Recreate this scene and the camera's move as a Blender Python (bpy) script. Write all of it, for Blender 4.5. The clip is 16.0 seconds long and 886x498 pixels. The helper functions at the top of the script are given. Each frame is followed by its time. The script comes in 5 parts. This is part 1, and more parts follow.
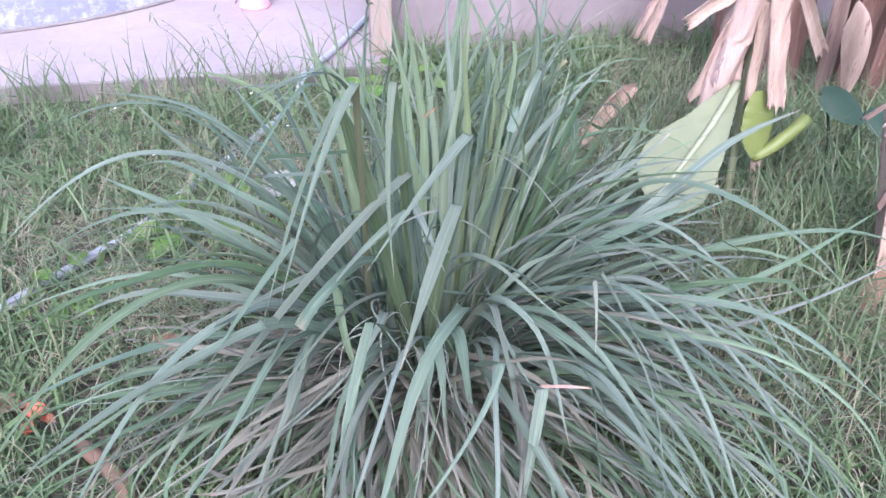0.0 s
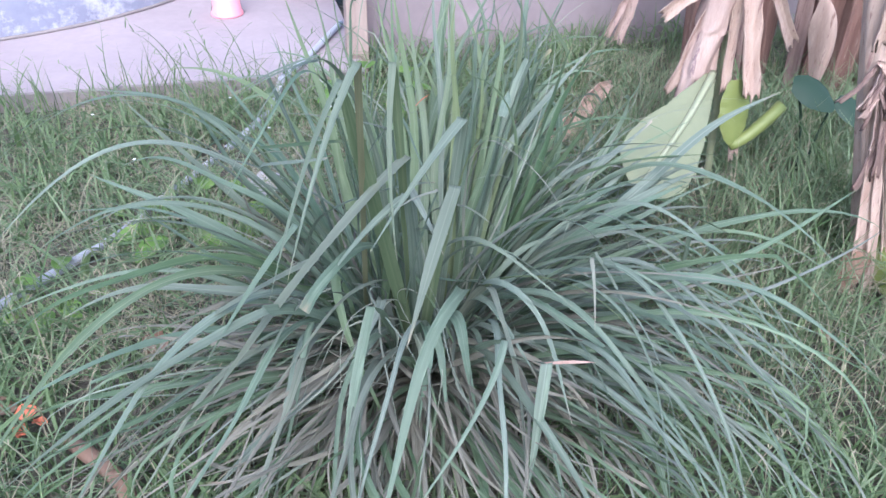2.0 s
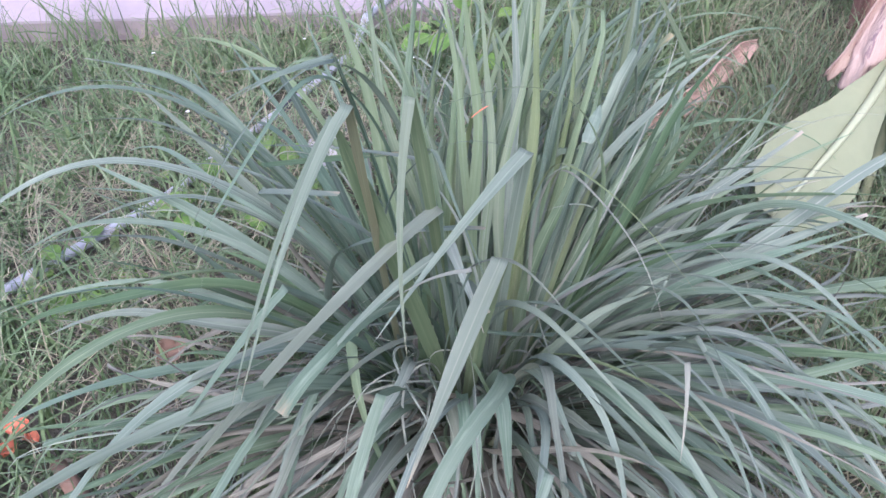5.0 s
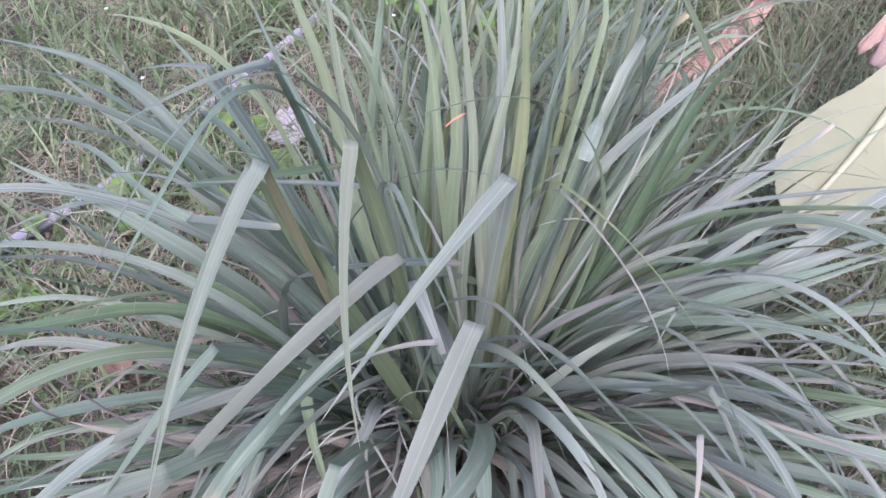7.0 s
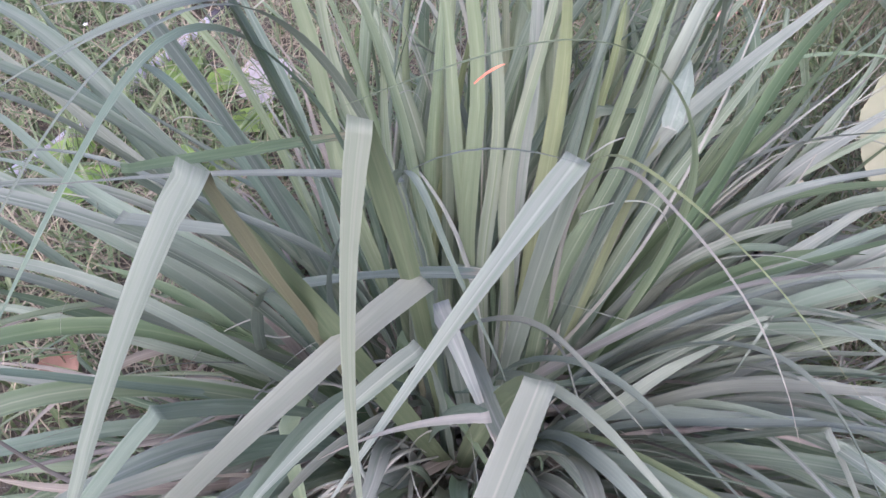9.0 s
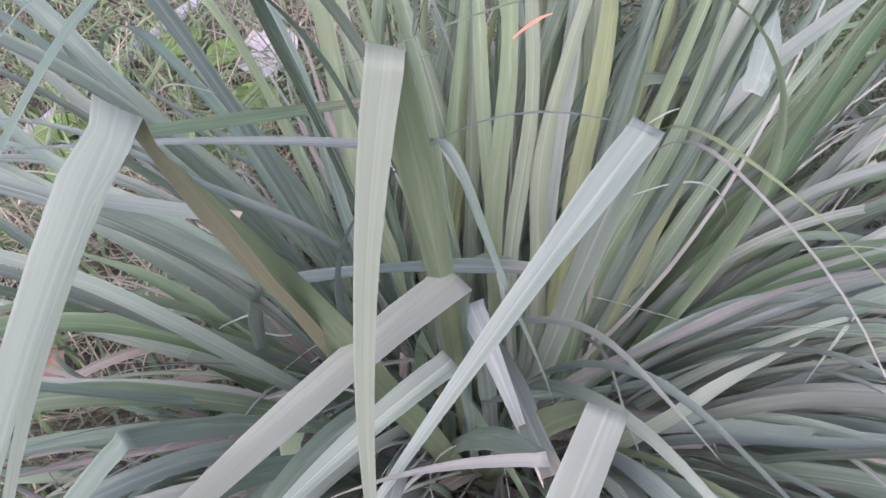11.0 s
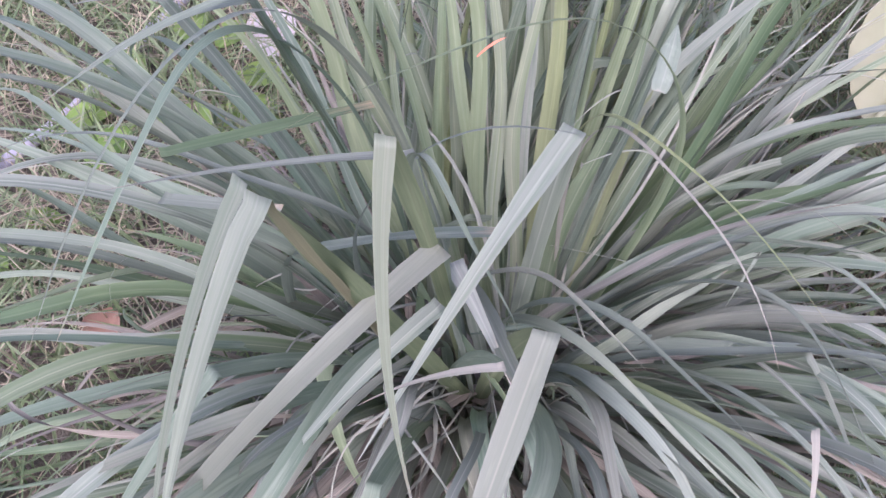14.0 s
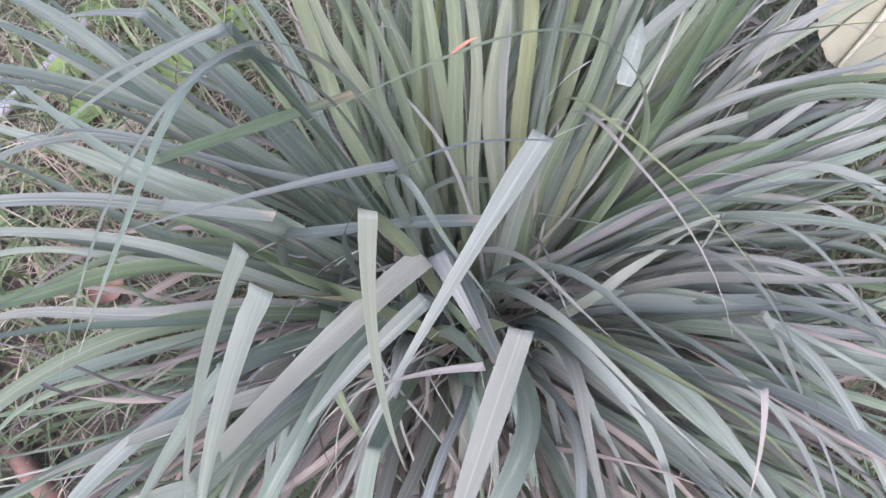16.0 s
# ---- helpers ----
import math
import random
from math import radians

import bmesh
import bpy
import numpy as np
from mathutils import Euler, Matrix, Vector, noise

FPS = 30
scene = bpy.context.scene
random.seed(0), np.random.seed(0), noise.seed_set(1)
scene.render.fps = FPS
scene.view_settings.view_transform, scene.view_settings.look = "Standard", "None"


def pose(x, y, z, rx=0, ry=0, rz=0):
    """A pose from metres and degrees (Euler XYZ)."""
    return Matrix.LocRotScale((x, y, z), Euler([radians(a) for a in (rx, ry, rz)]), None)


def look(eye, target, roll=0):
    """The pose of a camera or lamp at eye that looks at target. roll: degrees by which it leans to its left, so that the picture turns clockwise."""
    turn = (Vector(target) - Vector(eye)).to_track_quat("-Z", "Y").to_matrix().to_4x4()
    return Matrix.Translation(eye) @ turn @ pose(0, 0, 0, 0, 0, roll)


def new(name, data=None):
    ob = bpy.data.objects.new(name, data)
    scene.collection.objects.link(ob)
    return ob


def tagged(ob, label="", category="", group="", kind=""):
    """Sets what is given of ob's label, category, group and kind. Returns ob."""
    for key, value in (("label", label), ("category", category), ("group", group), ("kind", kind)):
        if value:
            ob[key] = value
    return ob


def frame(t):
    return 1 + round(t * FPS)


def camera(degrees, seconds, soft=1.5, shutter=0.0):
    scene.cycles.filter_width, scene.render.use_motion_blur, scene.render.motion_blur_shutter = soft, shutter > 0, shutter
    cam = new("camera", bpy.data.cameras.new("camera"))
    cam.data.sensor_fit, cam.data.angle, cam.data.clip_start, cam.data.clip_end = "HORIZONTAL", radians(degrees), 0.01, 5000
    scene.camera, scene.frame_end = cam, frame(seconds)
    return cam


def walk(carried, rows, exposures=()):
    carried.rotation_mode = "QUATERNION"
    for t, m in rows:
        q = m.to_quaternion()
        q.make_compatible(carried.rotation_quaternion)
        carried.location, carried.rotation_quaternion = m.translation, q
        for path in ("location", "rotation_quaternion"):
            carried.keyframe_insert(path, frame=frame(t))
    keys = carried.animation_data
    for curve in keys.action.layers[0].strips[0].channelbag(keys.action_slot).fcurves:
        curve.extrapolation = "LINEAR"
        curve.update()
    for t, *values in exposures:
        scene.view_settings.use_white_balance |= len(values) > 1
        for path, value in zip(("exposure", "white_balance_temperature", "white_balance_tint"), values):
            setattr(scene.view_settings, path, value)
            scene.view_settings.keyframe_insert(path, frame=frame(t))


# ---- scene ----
cam = camera(60.0, 16.0, soft=1.5)
PATH = [
    (0, (0.105, -1.017, 1.283), (-0.093, 0.596, 0.117), 1.6),
    (0.5, (0.093, -1.012, 1.277), (-0.068, 0.606, 0.113), 1.7),
    (1, (0.068, -1.034, 1.279), (-0.035, 0.596, 0.125), 2.1),
    (1.5, (0.063, -1.05, 1.264), (-0.017, 0.606, 0.146), 2.3),
    (2, (0.062, -1.063, 1.247), (-0.061, 0.579, 0.111), 1.5),
    (2.5, (0.053, -1.05, 1.248), (-0.071, 0.57, 0.081), 2.7),
    (3, (0.046, -1.002, 1.248), (-0.099, 0.614, 0.078), 3.8),
    (3.5, (0.045, -0.92, 1.24), (-0.11, 0.68, 0.05), 3.8),
    (4, (0.072, -0.828, 1.238), (-0.195, 0.726, 0.008), 1.5),
    (4.2, (0.08, -0.778, 1.235), (-0.226, 0.754, -0.014), 1.4),
    (6.3, (0.127, -0.522, 1.206), (-0.315, 0.838, -0.191), -2.7),
    (6.5, (0.117, -0.496, 1.203), (-0.288, 0.87, -0.201), -2.0),
    (7, (0.082, -0.434, 1.193), (-0.266, 0.906, -0.25), 0.2),
    (7.5, (0.039, -0.375, 1.161), (-0.311, 0.94, -0.305), -1.1),
    (8, (0.005, -0.326, 1.118), (-0.302, 0.944, -0.396), 1.1),
    (8.2, (0.001, -0.307, 1.101), (-0.288, 0.961, -0.418), 0.9),
    (10.3, (-0.027, -0.209, 1.0), (-0.291, 1.032, -0.546), 1.1),
    (10.5, (-0.031, -0.203, 0.992), (-0.304, 1.031, -0.558), 0.8),
    (11, (-0.039, -0.188, 0.972), (-0.325, 1.038, -0.582), 0.6),
    (11.5, (-0.041, -0.18, 0.958), (-0.314, 1.047, -0.597), 0.7),
    (12, (-0.041, -0.184, 0.967), (-0.368, 1.038, -0.583), -1.4),
    (12.5, (-0.033, -0.201, 0.978), (-0.347, 1.004, -0.587), -2.5),
    (13, (-0.023, -0.229, 1.021), (-0.358, 1.0, -0.521), -3.3),
    (13.5, (-0.009, -0.266, 1.069), (-0.32, 0.923, -0.508), -3.1),
    (14, (-0.009, -0.269, 1.122), (-0.273, 0.835, -0.524), -2.7),
    (14.5, (-0.016, -0.253, 1.168), (-0.264, 0.798, -0.515), -3.0),
    (15, (-0.011, -0.242, 1.196), (-0.214, 0.76, -0.523), -2.3),
    (15.5, (-0.006, -0.23, 1.213), (-0.211, 0.743, -0.523), -3.3),
    (16, (-0.008, -0.219, 1.214), (-0.209, 0.652, -0.575), -4.7),
]
EXPOSURES = [(0, 2.03, 5280, 17), (2.0, 1.87, 5190, 11), (4.2, 1.90, 5270, 13), (6.3, 1.99, 5500, 33), (11, 2.05, 5740, 34), (13, 2.09, 5760, 38), (16, 2.13, 5700, 36)]
walk(cam, [(t, look(eye, target, roll)) for t, eye, target, roll in PATH], EXPOSURES)

# ---- light: a bright veiled sky near dusk, the sun low behind thin cloud ----
world = bpy.data.worlds.new("sky")
scene.world = world
world.use_nodes = True
nt = world.node_tree
sky = nt.nodes.new("ShaderNodeTexSky")
sky.sky_type = "NISHITA"
sky.sun_disc = False
sky.sun_elevation, sky.sun_rotation = radians(48), radians(176)
sky.air_density, sky.dust_density = 1.0, 5.0
nt.links.new(sky.outputs[0], nt.nodes["Background"].inputs[0])
nt.nodes["Background"].inputs[1].default_value = 0.11

sun_data = bpy.data.lights.new("sun", "SUN")
sun_data.energy, sun_data.angle, sun_data.color = 0.7, radians(70), (1.0, 0.93, 0.86)
sun = new("sun", sun_data)
sun.matrix_world = look((0.35, -5.1, 5.8), (0, 0, 0))


# ---- materials ----
class Nodes:
    """A short way to write a node material."""

    def __init__(self, name, rough=0.6, spec=0.3, metal=0.0):
        self.mat = bpy.data.materials.new(name)
        self.mat.use_nodes = True
        self.t = self.mat.node_tree
        self.b = self.t.nodes["Principled BSDF"]
        self.b.inputs["Roughness"].default_value = rough
        self.b.inputs["Specular IOR Level"].default_value = spec
        self.b.inputs["Metallic"].default_value = metal

    def node(self, kind, **values):
        n = self.t.nodes.new(kind)
        for key, value in values.items():
            n.inputs[key.replace("_", " ")].default_value = value
        return n

    def link(self, a, b):
        self.t.links.new(a, b)

    def coords(self, what="Object", scale=(1, 1, 1)):
        c = self.node("ShaderNodeTexCoord")
        m = self.node("ShaderNodeMapping")
        m.inputs["Scale"].default_value = scale
        self.link(c.outputs[what], m.inputs["Vector"])
        return m.outputs["Vector"]

    def noise(self, scale, detail=4.0, rough=0.6, vector=None):
        n = self.node("ShaderNodeTexNoise", Scale=scale, Detail=detail, Roughness=rough)
        if vector is not None:
            self.link(vector, n.inputs["Vector"])
        return n.outputs["Fac"]

    def shifted(self, vector, by):
        v = self.node("ShaderNodeVectorMath")
        self.link(vector, v.inputs[0])
        v.inputs[1].default_value = (by, by, by)
        return v.outputs[0]

    def ramp(self, fac, *stops):
        r = self.node("ShaderNodeValToRGB")
        e = r.color_ramp.elements
        while len(e) < len(stops):
            e.new(0.5)
        for k, (at, colour) in enumerate(stops):
            e[k].position, e[k].color = at, (*colour, 1)
        self.link(fac, r.inputs["Fac"])
        return r.outputs["Color"]

    def mix(self, fac, a, b, blend="MIX"):
        m = self.node("ShaderNodeMix")
        m.data_type, m.blend_type = "RGBA", blend
        for value, socket in ((fac, m.inputs["Factor"]), (a, m.inputs["A"]), (b, m.inputs["B"])):
            if isinstance(value, (int, float)):
                socket.default_value = value
            elif isinstance(value, tuple):
                socket.default_value = (*value, 1)
            else:
                self.link(value, socket)
        return m.outputs["Result"]

    def maths(self, op, a, b=0.0):
        m = self.node("ShaderNodeMath")
        m.operation = op
        for value, socket in ((a, m.inputs[0]), (b, m.inputs[1])):
            if isinstance(value, (int, float)):
                socket.default_value = value
            else:
                self.link(value, socket)
        return m.outputs[0]

    def colour(self, out):
        self.link(out, self.b.inputs["Base Color"])

    def bump(self, height, strength=0.3, distance=0.002):
        n = self.node("ShaderNodeBump", Strength=strength, Distance=distance)
        self.link(height, n.inputs["Height"])
        self.link(n.outputs[0], self.b.inputs["Normal"])

    def thin(self, colour, amount):
        """Lets some light through, as a leaf does."""
        tr = self.node("ShaderNodeBsdfTranslucent")
        self.link(self.mix(1.0, colour, (1.0, 0.99, 0.76), "MULTIPLY"), tr.inputs["Color"])
        m = self.node("ShaderNodeMixShader")
        m.inputs["Fac"].default_value = amount
        self.link(self.b.outputs[0], m.inputs[1])
        self.link(tr.outputs[0], m.inputs[2])
        out = [n for n in self.t.nodes if n.type == "OUTPUT_MATERIAL"][0]
        self.link(m.outputs[0], out.inputs["Surface"])


def blade_material(name, dark, light, rib, dry, dry_amount, rough=0.5, through_light=0.25, islands=False, hues=0.6):
    """A strap leaf: a pale midrib, fine lengthwise veins, dry edges and tips."""
    n = Nodes(name, rough, 0.25)
    if islands:
        rnd = n.node("ShaderNodeNewGeometry").outputs["Random Per Island"]
    else:
        rnd = n.node("ShaderNodeObjectInfo").outputs["Random"]
    uv = n.node("ShaderNodeTexCoord").outputs["UV"]
    sep = n.node("ShaderNodeSeparateXYZ")
    n.link(uv, sep.inputs[0])
    off = n.node("ShaderNodeCombineXYZ")
    n.link(n.maths("MULTIPLY", rnd, 37.0), off.inputs["Z"])
    add = n.node("ShaderNodeVectorMath")
    n.link(uv, add.inputs[0])
    n.link(off.outputs[0], add.inputs[1])
    long_map = n.node("ShaderNodeMapping")
    long_map.inputs["Scale"].default_value = (34, 1.3, 1)
    n.link(add.outputs[0], long_map.inputs["Vector"])
    veins = n.noise(1.0, 2.0, 0.5, long_map.outputs[0])
    blot_map = n.node("ShaderNodeMapping")
    blot_map.inputs["Scale"].default_value = (2.2, 7, 1)
    n.link(add.outputs[0], blot_map.inputs["Vector"])
    blot = n.noise(1.0, 4.0, 0.65, blot_map.outputs[0])
    col = n.mix(rnd, dark, light)
    # some leaves run to blue-grey, some to a deeper teal
    mean = sum(light) / 3
    grey, teal = n.maths("FRACT", n.maths("MULTIPLY", rnd, 7.13)), n.maths("FRACT", n.maths("MULTIPLY", rnd, 13.7))
    col = n.mix(n.maths("MULTIPLY", n.maths("POWER", grey, 2.0), hues), col, (mean * 0.99, mean * 1.03, mean * 0.99))
    col = n.mix(n.maths("MULTIPLY", n.maths("POWER", teal, 3.0), hues), col, (dark[0] * 0.75, dark[1] * 0.98, dark[2] * 1.0))
    band_map = n.node("ShaderNodeMapping")
    band_map.inputs["Scale"].default_value = (5.0, 0.9, 1)
    n.link(add.outputs[0], band_map.inputs["Vector"])
    band = n.ramp(n.noise(1.0, 3.0, 0.55, band_map.outputs[0]), (0.42, (0, 0, 0)), (0.66, (1, 1, 1)))
    col = n.mix(n.maths("MULTIPLY", veins, 0.4), col, tuple(c * 1.3 for c in light))
    col = n.mix(n.maths("MULTIPLY", band, 0.5), col, tuple(c * k for c, k in zip(dark, (0.72, 0.86, 0.74))))
    col = n.mix(n.maths("MULTIPLY", blot, 0.45), col, tuple(c * 0.65 for c in dark))
    pale = n.ramp(n.noise(1.0, 3.0, 0.6, n.shifted(blot_map.outputs[0], 11.0)), (0.55, (0, 0, 0)), (0.75, (1, 1, 1)))
    col = n.mix(n.maths("MULTIPLY", pale, 0.45), col, tuple(c * 1.5 for c in light))
    # dry blotches and a dry tip
    tip = n.maths("MULTIPLY", n.maths("POWER", sep.outputs["Y"], 12.0), 0.42)
    dryness = n.ramp(n.maths("ADD", n.maths("MULTIPLY", blot, 0.8), tip), (0.62 - dry_amount, (0, 0, 0)), (0.86 - dry_amount * 0.6, (1, 1, 1)))
    col = n.mix(dryness, col, dry)
    edge = n.maths("ABSOLUTE", n.maths("SUBTRACT", sep.outputs["X"], 0.5))
    ribs = n.ramp(edge, (0.008, (1, 1, 1)), (0.06, (0, 0, 0)))
    margin = n.ramp(edge, (0.43, (0, 0, 0)), (0.5, (1, 1, 1)))
    col = n.mix(n.maths("MULTIPLY", margin, 0.1), col, rib)
    col = n.mix(n.maths("MULTIPLY", ribs, n.maths("ADD", 0.06, n.maths("MULTIPLY", n.maths("POWER", grey, 1.5), 0.5))), col, rib)
    n.colour(col)
    n.bump(veins, 0.22, 0.001)
    n.thin(col, through_light)
    return n.mat


def plain_material(name, a, b, scale=8.0, rough=0.7, bump=0.3, distance=0.004, spec=0.25, stretch=(1, 1, 1), spots=None, spot_at=0.62):
    """Two tones in a coarse and a fine noise, with relief, and spots of a third."""
    n = Nodes(name, rough, spec)
    v = n.coords("Object", stretch)
    coarse, fine = n.noise(scale, 5.0, 0.6, v), n.noise(scale * 9, 4.0, 0.6, v)
    col = n.mix(n.ramp(coarse, (0.3, (0, 0, 0)), (0.72, (1, 1, 1))), a, b)
    col = n.mix(n.maths("MULTIPLY", fine, 0.5), col, tuple(c * 0.72 for c in a))
    if spots:
        third = n.noise(scale * 1.7, 6.0, 0.7, v)
        col = n.mix(n.ramp(third, (spot_at, (0, 0, 0)), (spot_at + 0.09, (1, 1, 1))), col, spots)
    n.colour(col)
    n.bump(n.maths("ADD", coarse, n.maths("MULTIPLY", fine, 0.6)), bump, distance)
    return n.mat


GREEN_DARK, GREEN_LIGHT = (0.110, 0.157, 0.112), (0.240, 0.290, 0.220)
M_blade = blade_material("lemongrass_leaf", GREEN_DARK, GREEN_LIGHT, (0.38, 0.42, 0.36), (0.31, 0.265, 0.185), -0.08, through_light=0.34)
M_blade_teal = blade_material("lemongrass_teal_leaf", (0.132, 0.196, 0.144), (0.224, 0.284, 0.218), (0.32, 0.38, 0.32), (0.34, 0.28, 0.18), -0.08, through_light=0.42, hues=0.35)
M_blade_mass = blade_material("lemongrass_leaf_mass", (0.094, 0.148, 0.086), (0.222, 0.284, 0.186), (0.36, 0.41, 0.33), (0.31, 0.265, 0.185), -0.06, through_light=0.34, islands=True, hues=0.35)
M_blade_core = blade_material("lemongrass_core_leaf", (0.178, 0.234, 0.140), (0.285, 0.340, 0.212), (0.36, 0.41, 0.29), (0.34, 0.29, 0.175), -0.06, through_light=0.45, islands=False)
M_blade_olive = blade_material("lemongrass_olive_leaf", (0.112, 0.150, 0.084), (0.166, 0.205, 0.118), (0.26, 0.29, 0.19), (0.34, 0.27, 0.17), -0.02, through_light=0.4, hues=0.2)
M_blade_straw_green = blade_material("lemongrass_browning_leaf", (0.150, 0.150, 0.088), (0.190, 0.190, 0.118), (0.24, 0.24, 0.15), (0.30, 0.21, 0.14), 0.14, through_light=0.3, hues=0.1)
# deep green leaves; near the heart the darker colour stands in for shade
M_blade_deep = blade_material("lemongrass_deep_green_leaf", (0.082, 0.132, 0.068), (0.150, 0.206, 0.112), (0.27, 0.31, 0.22), (0.33, 0.28, 0.17), -0.06, through_light=0.36)
M_blade_old = blade_material("lemongrass_old_leaf", (0.120, 0.152, 0.121), (0.193, 0.222, 0.183), (0.30, 0.305, 0.28), (0.33, 0.28, 0.23), 0.02, rough=0.6, through_light=0.15, hues=0.4)
M_blade_grey_mass = blade_material("lemongrass_grey_leaf_mass", (0.128, 0.147, 0.120), (0.195, 0.207, 0.175), (0.33, 0.335, 0.29), (0.33, 0.28, 0.23), 0.02, rough=0.6, through_light=0.15, islands=True, hues=0.4)
M_blade_pale = blade_material("lemongrass_pale_leaf", (0.131, 0.162, 0.122), (0.188, 0.220, 0.168), (0.28, 0.305, 0.27), (0.31, 0.265, 0.185), -0.08, through_light=0.25)
M_blade_lime = blade_material("lemongrass_lime_leaf", (0.150, 0.182, 0.132), (0.180, 0.212, 0.156), (0.28, 0.31, 0.24), (0.31, 0.265, 0.185), -0.08, through_light=0.3)
M_blade_white = blade_material("lemongrass_bleached_leaf", (0.154, 0.194, 0.147), (0.189, 0.229, 0.175), (0.30, 0.32, 0.28), (0.33, 0.30, 0.26), -0.1)
M_blade_dead = blade_material("lemongrass_dead_leaf", (0.128, 0.122, 0.100), (0.255, 0.238, 0.196), (0.32, 0.295, 0.25), (0.17, 0.11, 0.085), 0.08, rough=0.75, through_light=0.1, islands=True, hues=0.0)
M_blade_yellow = blade_material("lemongrass_yellow_leaf", (0.165, 0.205, 0.098), (0.215, 0.250, 0.125), (0.32, 0.34, 0.21), (0.36, 0.31, 0.20), 0.0)
M_blade_thin = blade_material("lemongrass_thin_leaf", (0.215, 0.235, 0.185), (0.315, 0.325, 0.27), (0.40, 0.40, 0.34), (0.32, 0.275, 0.205), 0.03, rough=0.6, through_light=0.25, islands=True)
M_blade_bent = blade_material("lemongrass_bent_leaf", (0.131, 0.150, 0.112), (0.159, 0.177, 0.135), (0.26, 0.27, 0.22), (0.34, 0.28, 0.2), 0.0, through_light=0.25)
M_blade_warm = blade_material("lemongrass_warm_grey_leaf", (0.146, 0.164, 0.126), (0.177, 0.195, 0.151), (0.27, 0.275, 0.23), (0.34, 0.28, 0.22), 0.02, through_light=0.2, hues=0.2)
M_blade_thin_single = blade_material("lemongrass_bleached_strip", (0.205, 0.205, 0.170), (0.245, 0.242, 0.20), (0.36, 0.36, 0.32), (0.36, 0.30, 0.24), 0.03, rough=0.6, through_light=0.25)
M_grass = blade_material("lawn_grass", (0.066, 0.114, 0.044), (0.236, 0.306, 0.152), (0.22, 0.29, 0.16), (0.33, 0.28, 0.14), -0.02, rough=0.55, through_light=0.3, islands=True, hues=0.3)
M_grass_pale = blade_material("pale_lawn_grass", (0.124, 0.172, 0.092), (0.248, 0.305, 0.172), (0.27, 0.33, 0.21), (0.38, 0.33, 0.18), -0.06, rough=0.5, through_light=0.3, islands=True, hues=0.25)
M_straw = blade_material("straw", (0.21, 0.185, 0.125), (0.36, 0.325, 0.235), (0.41, 0.37, 0.29), (0.26, 0.195, 0.13), 0.05, rough=0.8, through_light=0.1, islands=True, hues=0.0)
M_weed = blade_material("weed_leaf", (0.12, 0.22, 0.05), (0.22, 0.33, 0.09), (0.30, 0.40, 0.16), (0.30, 0.28, 0.10), -0.1, through_light=0.35, hues=0.0)
M_big_leaf = blade_material("dark_broad_leaf", (0.030, 0.056, 0.038), (0.042, 0.072, 0.05), (0.07, 0.11, 0.07), (0.1, 0.12, 0.05), -0.2, through_light=0.2, hues=0.0)
M_stalk = plain_material("stalk", (0.18, 0.22, 0.12), (0.27, 0.22, 0.19), 14, 0.6, 0.2, 0.002, stretch=(4, 4, 0.5))
M_soil = plain_material("soil", (0.085, 0.078, 0.06), (0.165, 0.148, 0.118), 9, 0.95, 0.9, 0.02, 0.1, spots=(0.27, 0.22, 0.17), spot_at=0.56)
M_slab = plain_material("concrete_slab", (0.315, 0.263, 0.275), (0.390, 0.324, 0.337), 3.0, 0.85, 0.25, 0.003, 0.2, spots=(0.41, 0.34, 0.35), spot_at=0.68)
M_slab_edge = plain_material("concrete_edge", (0.22, 0.19, 0.185), (0.30, 0.26, 0.255), 7.0, 0.9, 0.6, 0.006, 0.2, spots=(0.12, 0.12, 0.10))
M_wall = plain_material("plastered_wall", (0.24, 0.195, 0.205), (0.33, 0.27, 0.28), 2.2, 0.9, 0.3, 0.004, 0.2, spots=(0.22, 0.20, 0.20), spot_at=0.66)
M_tank = plain_material("weathered_tank_wall", (0.20, 0.20, 0.27), (0.34, 0.34, 0.42), 2.6, 0.85, 0.35, 0.004, 0.25, spots=(0.44, 0.43, 0.49), spot_at=0.53)
M_post = plain_material("old_timber_post", (0.30, 0.225, 0.20), (0.42, 0.33, 0.29), 10, 0.85, 0.5, 0.004, 0.2, stretch=(3, 3, 0.35))
M_pink = plain_material("pink_plastic", (0.82, 0.29, 0.35), (0.86, 0.36, 0.42), 4, 0.35, 0.05, 0.001, 0.5)
M_pipe = plain_material("grey_plastic_pipe", (0.34, 0.345, 0.40), (0.45, 0.455, 0.51), 6, 0.5, 0.1, 0.001, 0.4, spots=(0.22, 0.20, 0.19), spot_at=0.6)
M_pipe_dark = plain_material("dark_tape", (0.04, 0.04, 0.05), (0.07, 0.07, 0.08), 12, 0.5, 0.2, 0.001)
M_dry_banana = plain_material("dry_banana_sheath", (0.37, 0.26, 0.225), (0.56, 0.43, 0.38), 5, 0.75, 0.8, 0.008, 0.2, stretch=(5, 5, 0.9), spots=(0.21, 0.145, 0.155), spot_at=0.57)
M_dry_pale = plain_material("pale_dry_petiole", (0.41, 0.29, 0.238), (0.55, 0.425, 0.358), 7, 0.7, 0.8, 0.006, 0.25, stretch=(8, 8, 0.8), spots=(0.22, 0.13, 0.12), spot_at=0.57)
M_dark_trunk = plain_material("brown_banana_trunk", (0.13, 0.070, 0.058), (0.26, 0.165, 0.135), 5, 0.8, 0.8, 0.008, 0.2, stretch=(6, 6, 0.6), spots=(0.36, 0.27, 0.22), spot_at=0.62)
